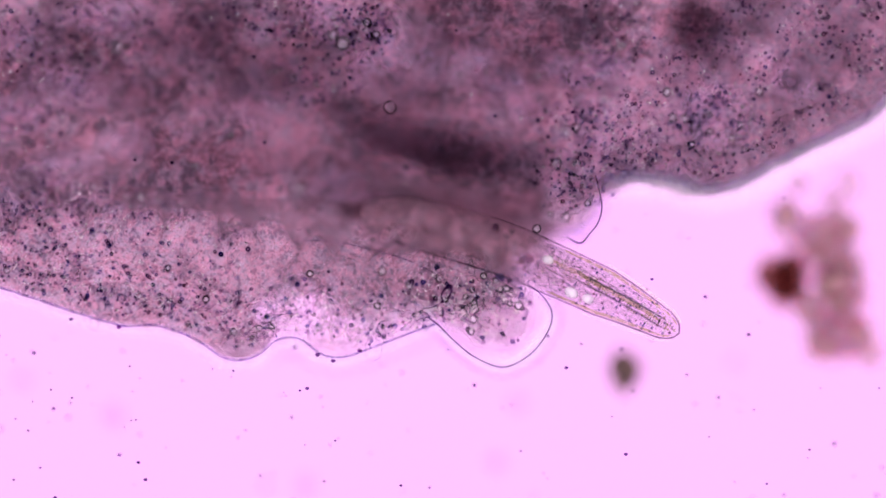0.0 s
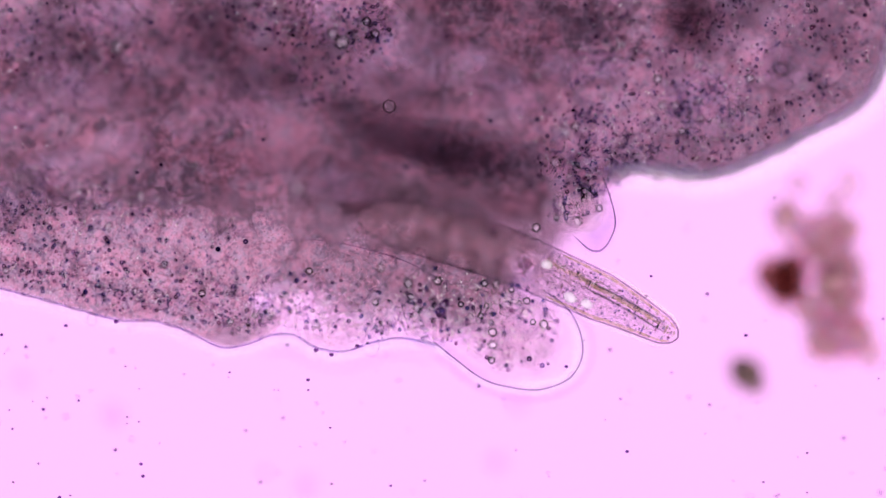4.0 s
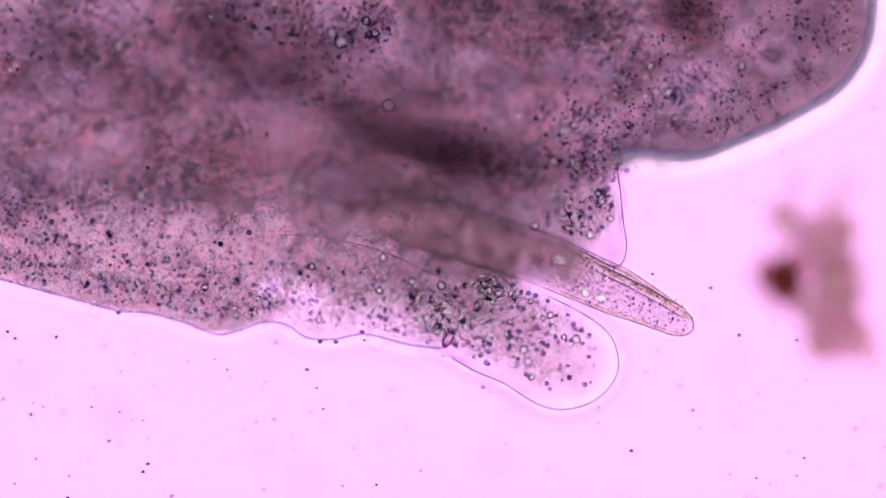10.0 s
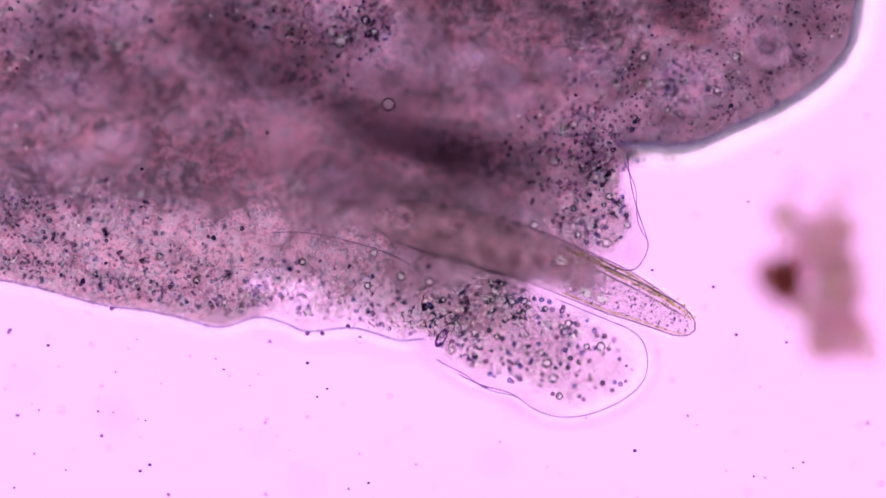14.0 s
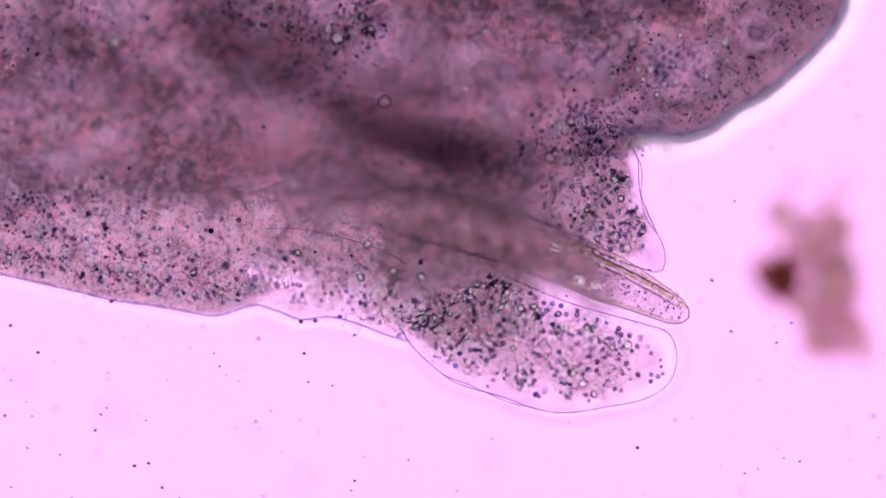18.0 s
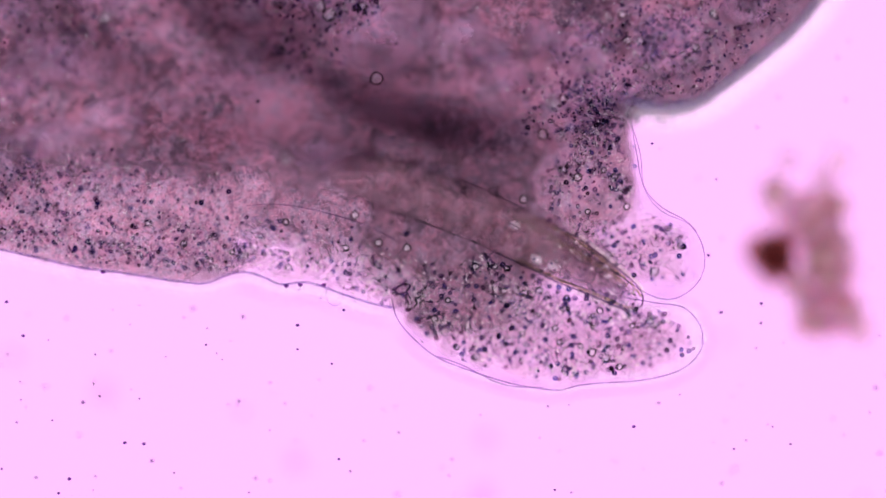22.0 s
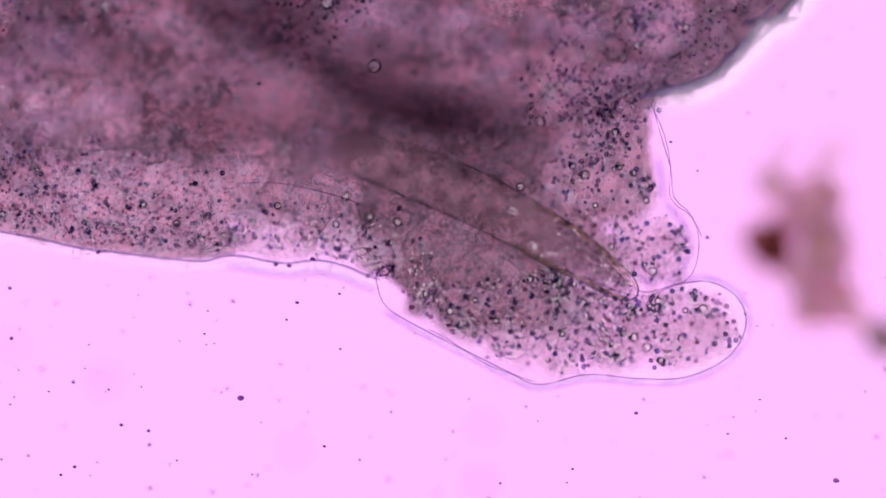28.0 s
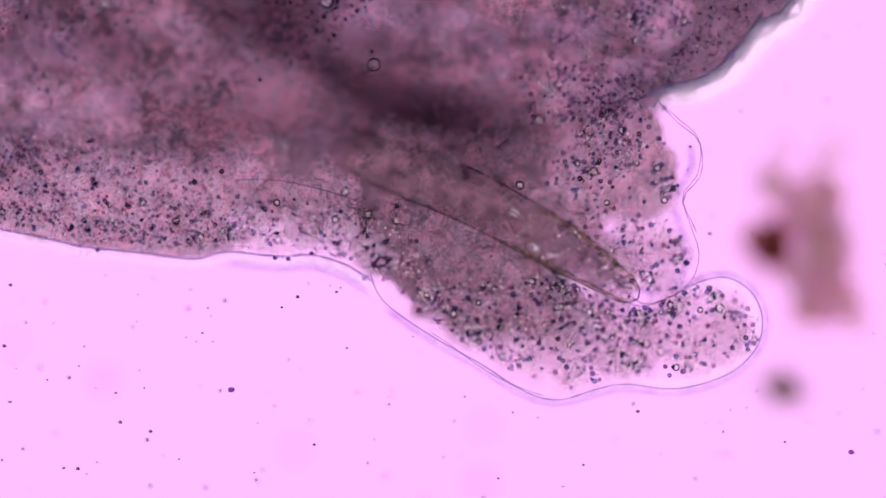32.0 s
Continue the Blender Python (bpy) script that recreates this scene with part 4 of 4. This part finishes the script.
for u in (0.06, 0.2, 0.34, 0.48, 0.62, 0.76):
    for v in (0.24, 0.5, 0.76):
        at = pair_point(lobe, u, v)
        if bare(at):
            continue
        r = within(lobe, at, 46)
        cluster(at, sunk(u, FOCUS), 18, r, r * 0.8, small=(1.0, 2.4))
        cluster(at, sunk(u, FOCUS), 30, r, r * 0.8, small=(1.4, 3.0), material=M_PALEG, name="pale_granular_matter")
for k in range(16):
    u, v = (k % 8 + rng.random()) / 8 * 0.84, 0.25 + 0.5 * (k // 8) + rng.uniform(-0.1, 0.1)
    at = pair_point(lobe, u, v, 0.85)
    if bare(at):
        continue
    r = within(lobe, at, 44)
    z = brought(sunk(u, FOCUS + 0.002, 0.85))
    cluster(at, z, 11, r, r * 0.85, small=(2.4, 4.4), material=M_GRAIN, spread=0.007)
    cluster(at, z, 30, r, r * 0.85, small=(1.4, 3.2), material=M_PALEG, name="pale_granular_matter", spread=0.007)
for k in range(10):
    u, v = (k % 5 + rng.random()) / 5 * 0.86, 0.3 + 0.4 * (k // 5) + rng.uniform(-0.1, 0.1)
    at = pair_point(upper, u, v, 0.85)
    if bare(at):
        continue
    r = within(upper, at, 36)
    cluster(at, sunk(u, FOCUS + 0.002, 0.85), 11, r, r * 0.85, small=(2.4, 4.4), material=M_GRAIN, spread=0.007)
    cluster(at, sunk(u, FOCUS + 0.002, 0.85), 20, r, r * 0.85, small=(1.2, 2.8), material=M_PALEG, name="pale_granular_matter", spread=0.007)
for u in (0.1, 0.35, 0.6):
    for v in (0.3, 0.7):
        at = pair_point(upper, u, v, 0.7)
        if bare(at):
            continue
        r = within(upper, at, 32)
        cluster(at, sunk(u, FOCUS, 0.7), 28, r, r * 0.85, small=(1.0, 2.4))
        cluster(at, sunk(u, FOCUS, 0.7), 20, r, r * 0.85, small=(1.2, 3.0), material=M_PALEG, name="pale_granular_matter")
for k in range(10):
    x, y = rng.uniform(1000, 1125), rng.uniform(190, 350)
    end, start = np.array((x - 5, y + 63)), np.array((min(720 + (x - 860) * 0.9, 940), 300 + (y - 300) * 0.55))
    at = lambda t, a=start, b=end: a + (b - a) * flow(t)
    z = lambda t, after=rng.uniform(0.45, 0.8): FOCUS - 0.08 * min(1.0, max(0.0, after - flow(t)) * 8)
    cluster(at, z, 26, 48, 44, small=(1.2, 3.0))
    cluster(at, z, 11, 48, 44, small=(2.4, 4.4), material=M_GRAIN, spread=0.008)
    cluster(at, z, 16, 48, 44, small=(1.2, 2.6), material=M_PALEG, name="pale_granular_matter")
# x, y, spread along and across, and how sharply the grains stand out (1) or blur away under the haze (0)
PATCHES = [(90, 50, 130, 70, 0.8), (180, 110, 100, 60, 0.5), (570, 50, 110, 70, 0.9), (650, 50, 70, 60, 1.0), (540, 150, 90, 50, 0.7), (1050, 160, 60, 80, 0.7), (1010, 230, 70, 60, 0.7), (40, 260, 110, 70, 0.45),
           (240, 350, 130, 40, 0.5), (80, 340, 110, 50, 0.5), (420, 120, 120, 60, 0.2), (760, 110, 110, 70, 0.1), (900, 180, 90, 60, 0.2), (330, 230, 120, 70, 0.1), (1080, 60, 80, 70, 0.6), (480, 30, 90, 50, 0.7),
           (640, 320, 120, 40, 0.0), (60, 170, 110, 60, 0.5), (300, 30, 120, 50, 0.5), (860, 60, 120, 60, 0.0)]
for x, y, rx, ry, crisp in PATCHES:
    for k in range(2):
        px, py = x + rng.uniform(-0.4, 0.4) * rx, y + rng.uniform(-0.4, 0.4) * ry
        cluster(STILL(px, py), FOCUS + 0.014 + 0.05 * (1 - crisp), 40 + int(30 * crisp), rx, ry, small=(1.8, 4.2), spread=0.012)
    cluster(STILL(x, y), FOCUS + 0.006 + 0.05 * (1 - crisp), int(54 * crisp) + 4, rx, ry, small=(2.4, 4.2), material=M_GRAIN, spread=0.01)
    cluster(STILL(x, y), FOCUS + 0.008, int(60 * crisp) + 8, rx, ry, small=(1.2, 3.4), material=M_PALEG, name="pale_granular_matter")

# ---- the prey ----
prey = tagged(new("prey_animal"), "long tapered yellowish one-celled animal half swallowed by the amoeba", "protozoan")
PREY_AXIS = curve_points((634, 376, 700, 386, 800, 412, 900, 444, 1000, 487, 1100, 534, 1202, 590), 118)


def prey_half(s):
    """Half width along the axis, in millimetres, s from the hind end to the tip."""
    k = math.sqrt(max(0.0, 1 - ((0.42 - s) / 0.42) ** 4)) if s < 0.42 else 1.0
    w = 47 - 4 * max(0, s - 0.4) / 0.35 - 19 * max(0.0, s - 0.75) / 0.25
    end = math.sqrt(max(0.0, 1 - ((s - 0.94) / 0.06) ** 2)) if s > 0.94 else 1.0
    return w * k * end


def prey_local(i, off, z=0.0):
    a, b = PREY_AXIS[max(i - 1, 0)], PREY_AXIS[min(i + 1, 117)]
    d = (b - a) / math.hypot(*(b - a))
    p = PREY_AXIS[i] + np.array((-d[1], d[0])) * off
    return Vector(((p[0] - 900) / 1000, -(p[1] - 460) / 1000, z))


NP = 118
bm = bmesh.new()
rows = []
for i in range(NP):
    w = max(prey_half(i / (NP - 1)), 0.4)
    rows.append([bm.verts.new(prey_local(i, w * math.cos(2 * math.pi * j / 16), w / 1000 * (0.48 if i < 60 else max(0.21, 0.48 - 0.010 * (i - 60))) * math.sin(2 * math.pi * j / 16))) for j in range(16)])
for a, b in zip(rows, rows[1:]):
    for j in range(16):
        bm.faces.new((a[j], a[(j + 1) % 16], b[(j + 1) % 16], b[j]))
bm.faces.new(rows[0])
bm.faces.new(rows[-1][::-1])
part("flesh", bm, M_PREY, prey, "brownish granular body")
for side in (-1, 1):
    first = 20 if side > 0 else 50
    part("skin", tube([prey_local(i, side * prey_half(i / (NP - 1)), -0.014 if i < first - 8 else min(0.010, -0.014 + 0.003 * (i - first + 8)) if i < 80 else max(0.0, 0.010 - 0.0005 * (i - 80))) for i in range(NP)], 0.0015, 6, False), M_PREY_LINE, prey, "thin dark skin line")
    part("pellicle", tube([prey_local(i, side * max(0, prey_half(i / (NP - 1)) - 5), 0.004) for i in range(70, NP - 2)], 0.003, 8), M_PREY_GOLD, prey, "yellow-green inner skin")
    # Fringe of diffracted light beside the skin, painted as a pale tube.
    part("clear_coat", tube([prey_local(i, side * (prey_half(i / (NP - 1)) + 5), -0.010) for i in range(84, NP - 1)], 0.0035, 8), M_PALEG, prey, "thin painted halo beside the skin")
def roll_rows(p):
    """The gullet swings to the upper side as the prey rolls over."""
    side = lambda t: float(np.interp(t, (0, 3.5, 6, 9, 13, 19, 32), (0, 2, 15, 17, 20, 14, 10))) / 1000
    down = lambda t: float(np.interp(t, (0, 19, 23, 32), (0, 0, 0.022, 0.026)))
    return [(t, pose(p.x + 0.46 * side(t), p.y + 0.88 * side(t), p.z - down(t))) for t in (0, 3.5, 6, 9, 13, 19, 23, 32)]


for off, r, first, last, lean, mat in ((-2, 0.0018, 74, 113, 0.22, M_PREY_LINE), (-13, 0.0042, 66, 110, 0.28, M_PREY_GOLD), (-22, 0.0008, 66, 100, 0.3, M_PREY_LINE), (4, 0.0008, 58, 80, 0.35, M_PREY_LINE)):
    strand = part("gullet", tube([prey_local(i, off + lean * (i - 72) + 3 * noise.noise(Vector((i * 0.11, off, 0))), 0.010) for i in range(first, last)], r), mat, prey, "dark and yellow gullet strand")
    MOVES.append((strand, roll_rows(Vector((0, 0, 0)))))
GOLDG = [mesh_of("granule", ball(r / 1000, r / 1000, r / 1000, 8, 6), M_GOLDG) for r in (1.5, 2.2)]
PALEG = [mesh_of("granule", ball(r / 1000, r / 1000, r / 1000, 8, 6), M_PALEG) for r in (1.4, 2.0, 2.8)]
for k in range(150):
    i = rng.randint(66, 115)
    ob = part("gullet_granule", rng.choice(GOLDG), None, prey)
    MOVES.append((ob, roll_rows(prey_local(i, -10 + 0.24 * (i - 72) + rng.gauss(0, 5.5), rng.uniform(0.006, 0.013)))))
for k in range(70):
    i = rng.randint(64, NP - 3)
    ob = part("pale_granule", rng.choice(PALEG), None, prey)
    ob.location = prey_local(i, rng.uniform(-0.85, 0.85) * prey_half(i / (NP - 1)), rng.uniform(0.006, 0.014))
part("fold", tube([prey_local(i, -30 + 0.62 * (i - 36), 0.010) for i in range(36, 75)], 0.0012), M_PREY_LINE, prey)
for i, off, r in ((78, 24, 11), (84, 22, 10), (66, -12, 10)):
    ob = part("vacuole", ball(r / 1000 * 1.15, r / 1000 * 0.85, 0.016, 20, 12, 0.2, i, 1.5), M_VAC, prey, "round clear vacuole")
    p = prey_local(i, off)
    MOVES.append((ob, [(t, pose(p.x, p.y, z, 0, 0, -26)) for t, z in ((0, 0.008), (6, 0.008), (13, -0.012), (32, -0.014))]))
for i, off, r in ((46, -30, 6), (60, -2, 8), (12, -8, 7), (51, -20, 3), (58, 8, 5)):
    ob = part("pigment_spot", ball(r / 1000, r / 1000 * 1.2, 0.006, 12, 8, 0.6, i, 2.5), M_PREY_SPOT, prey, "dark purple pigment spot")
    ob.location = prey_local(i, off, 0.010)
for k in range(250):
    i = rng.randint(24, NP - 4) if k < 200 else rng.randint(72, NP - 3)
    ob = part("granule", rng.choice(FINE), None, prey)
    ob.location = prey_local(i, rng.uniform(-0.85, 0.85) * prey_half(i / (NP - 1)), rng.uniform(0.002, 0.012))
MOVES.append((part("skin_fold", tube([prey_local(i, -13 + 0.13 * (i - 78), 0.010) for i in range(78, 112)], 0.0017), M_GULLET, prey, "dark fold under the skin"), roll_rows(Vector((0, 0, 0)))))
RED = [mesh_of("granule", ball(r / 1000, r / 1000, r / 1000, 8, 6), M_PREY_SPOT) for r in (1.2, 1.7, 2.3)]
for k in range(80):
    i = rng.randint(50, NP - 4)
    ob = part("red_granule", rng.choice(RED), None, prey)
    ob.location = prey_local(i, rng.uniform(-0.85, 0.85) * prey_half(i / (NP - 1)), rng.uniform(0.006, 0.012))
PREY_ROWS = [(0, 0, 0, 0), (3.5, -3, 9, 0), (6, 8, 4, 0.5), (9, 22, -2, 1.5), (13, 24, 10, 0.5), (14.5, 25, 0, 2), (17, 23, -3, 2), (19, 5, -35, 1), (21, -45, -60, -2), (23, -62, -70, -3),
             (25.5, -62, -83, -4.6), (28, -60, -93, -5.4), (32, -58, -90, -5.4)]

# ---- detritus ----
dirt_rng = random.Random(21)
M_DEBRIS_DARK = jelly("brown_flake", (10, 17, 15), (30, 90), (0.6, 0.5))
M_DEBRIS_RED = jelly("red_flake", (4, 22, 14), (30, 90), (0.6, 0.5))
floc = tagged(new("detritus_floc"), "brown and pink fluffy detritus lump lying on the slide", "detritus")
for k in range(150):
    f = k / 149
    y = 372 + 258 * f
    x = 1438 + 52 * f + dirt_rng.uniform(-1, 1) * (66 - 12 * f)
    if math.hypot(x - 1388, (y - 492) * 0.8) < 52:
        x += 50
    r = dirt_rng.uniform(14, 30)
    z = dirt_rng.uniform(0.02, 0.034)
    ob = part("flake", ball(r / 1000, r / 1000 * 0.8, z, 14, 9, 0.6, k, 2.4), M_FLOC if k % 3 else M_FLOC_TAN, floc)
    ob.location = place((x, y), z + dirt_rng.uniform(0.0, 0.03))
    ob.rotation_euler[2] = dirt_rng.uniform(0, 6)
for x, y, rx, ry in ((1502, 328, 22, 30), (1412, 326, 18, 20), (1470, 350, 16, 16), (1388, 380, 18, 22)):
    ob = part("flake", ball(rx / 1000, ry / 1000, 0.034, 16, 10, 0.45, x, 1.8), M_FLOC_TAN, floc)
    ob.location = place((x, y), 0.036)
for k in range(110):
    f = dirt_rng.random() ** 0.7
    r = dirt_rng.uniform(4, 10)
    ob = part("brown_flake", ball(r / 1000, r / 1000 * 0.8, 0.01, 12, 8, 0.6, k, 2.4), M_DEBRIS_DARK if k % 3 else M_DEBRIS_RED, floc)
    ob.location = place((1438 + 52 * f + dirt_rng.uniform(-1, 1) * 55, 380 + 250 * f), 0.07)
bm = ball(0.049, 0.056, 0.024, 30, 14, 0.4, 3, 1.9)
for q in bm.verts:
    a = math.atan2(q.co.y, q.co.x)
    k = 1 + 0.10 * math.cos(3 * (a - radians(-78)))
    q.co.z *= 2.0 * max(0.0, 1 - (q.co.x ** 2 + q.co.y ** 2) / 0.06 ** 2)
    q.co.x, q.co.y = q.co.x * k, q.co.y * k
ob = part("core", bm, M_CORE, floc, "dark red-brown three-cornered core")
ob.location = place((1388, 492), 0.026)

swimmer = tagged(new("drifting_particle", mesh_of("drifting_particle", ball(0.029, 0.037, 0.02, 20, 14, 0.4, 4, 1.7), M_SWIM)),
                 "small olive-black drifting particle near the slide", "particle")
SWIM_ROWS = [(0, 1105, 657, 0), (0.5, 1135, 632, 10), (1, 1205, 567, 20), (1.5, 1190, 556, 20), (2, 1218, 574, 35), (2.5, 1244, 590, 45), (3, 1268, 612, 40), (3.5, 1300, 636, 40), (5.5, 1345, 763, 20),
             (6, 1352, 798, 10), (7, 1358, 860, 0), (8, 1360, 930, 0), (14, 1500, 1000, 0), (22, 1640, 800, 20), (26, 1610, 640, 40), (28, 1566, 600, 40), (29, 1532, 632, 50), (30, 1490, 645, 60), (31, 1440, 668, 60), (32, 1390, 688, 70)]

# ---- dirt and specks ----
for x, y, r in ((40, 672, 16), (915, 713, 18), (878, 818, 18), (200, 738, 22), (872, 918, 22), (1300, 640, 14), (540, 860, 20)):
    ob = tagged(new("dirt_spot", mesh_of("dirt_spot", ball(r / 1000, r / 1000, 0.012, 16, 10, 0.4, x, 2), M_SOFT)), "faint pale brown dirt spot on the slide", "dirt", "dirt spots on the slide")
    ob.location = place((x, y), 0.012)

SPECK = [mesh_of("speck", ball(r / 1000, r / 1000 * 0.8, r / 1000, 8, 6, 0.5, k, 2), M_SPECK) for k, r in enumerate((1.5, 1.9, 2.3, 2.9, 3.8))]
rng = random.Random(8)
for k in range(290):
    x, y = rng.uniform(-60, 1640), rng.uniform(-20, 1000) if k < 150 else rng.uniform(480, 960)
    ob = part("speck", rng.choice(SPECK + SPECK[:3]), None, water)
    vx, vy = rng.gauss(-1.0, 2.5), rng.gauss(-0.5, 2.0)
    z = FOCUS + rng.gauss(0, 0.02)
    rows = []
    for t in (0, 4, 9, 9.5, 13, 18, 18.6, 22, 25.5, 27.5, 32):
        w = place((x + vx * t + rng.gauss(0, 1.5), y + vy * t + rng.gauss(0, 1.5)), z + rise(t)) - water.location
        rows.append((t, pose(w.x, w.y, w.z)))
    MOVES.append((ob, rows))

for r, path in ((4.8, ((0, 470, 860, 0.03), (22, 445, 770, 0.03), (25.5, 437, 778, 0.05), (28, 445, 769, FOCUS + 0.05), (30, 433, 758, FOCUS + 0.05), (32, 428, 755, FOCUS + 0.05))),
                (4.2, ((0, 1600, 950, 0.03), (22, 1545, 925, 0.04), (25.5, 1530, 905, 0.06), (28, 1505, 916, FOCUS + 0.05), (32, 1532, 866, FOCUS + 0.05)))):
    ob = part("speck", mesh_of("speck", ball(r / 1000 * 1.2, r / 1000 * 0.9, r / 1000, 12, 8, 0.6, r, 2), M_PREY_SPOT), None, water, "dark purple speck")
    rows = []
    for t, x, y, z in path:
        w = place((x, y), z) - water.location
        rows.append((t, pose(w.x, w.y, w.z)))
    MOVES.append((ob, rows))


def motions():
    for ob, rows in MOVES:
        walk(ob, rows)
    rows = []
    for t in TIMES:
        dx, dy, turn = (float(np.interp(t, [r[0] for r in PREY_ROWS], [r[k] for r in PREY_ROWS])) for k in (1, 2, 3))
        sx, sy = drift(t)
        w = place((900 + dx - sx, 460 + dy - sy), FOCUS + rise(t) - float(np.interp(t, (0, 17, 21, 25, 32), (0.003, 0.003, 0.004, 0.004, 0.004))))
        rows.append((t, pose(w.x, w.y, w.z, 0, 0, turn)))
    walk(prey, rows)
    rows = []
    for t, x, y, turn in SWIM_ROWS:
        sx, sy = drift(t)
        w = place((x - sx, y - sy), 0.025)
        rows.append((t, pose(w.x, w.y, w.z, 0, 0, turn)))
    walk(swimmer, rows)


motions()
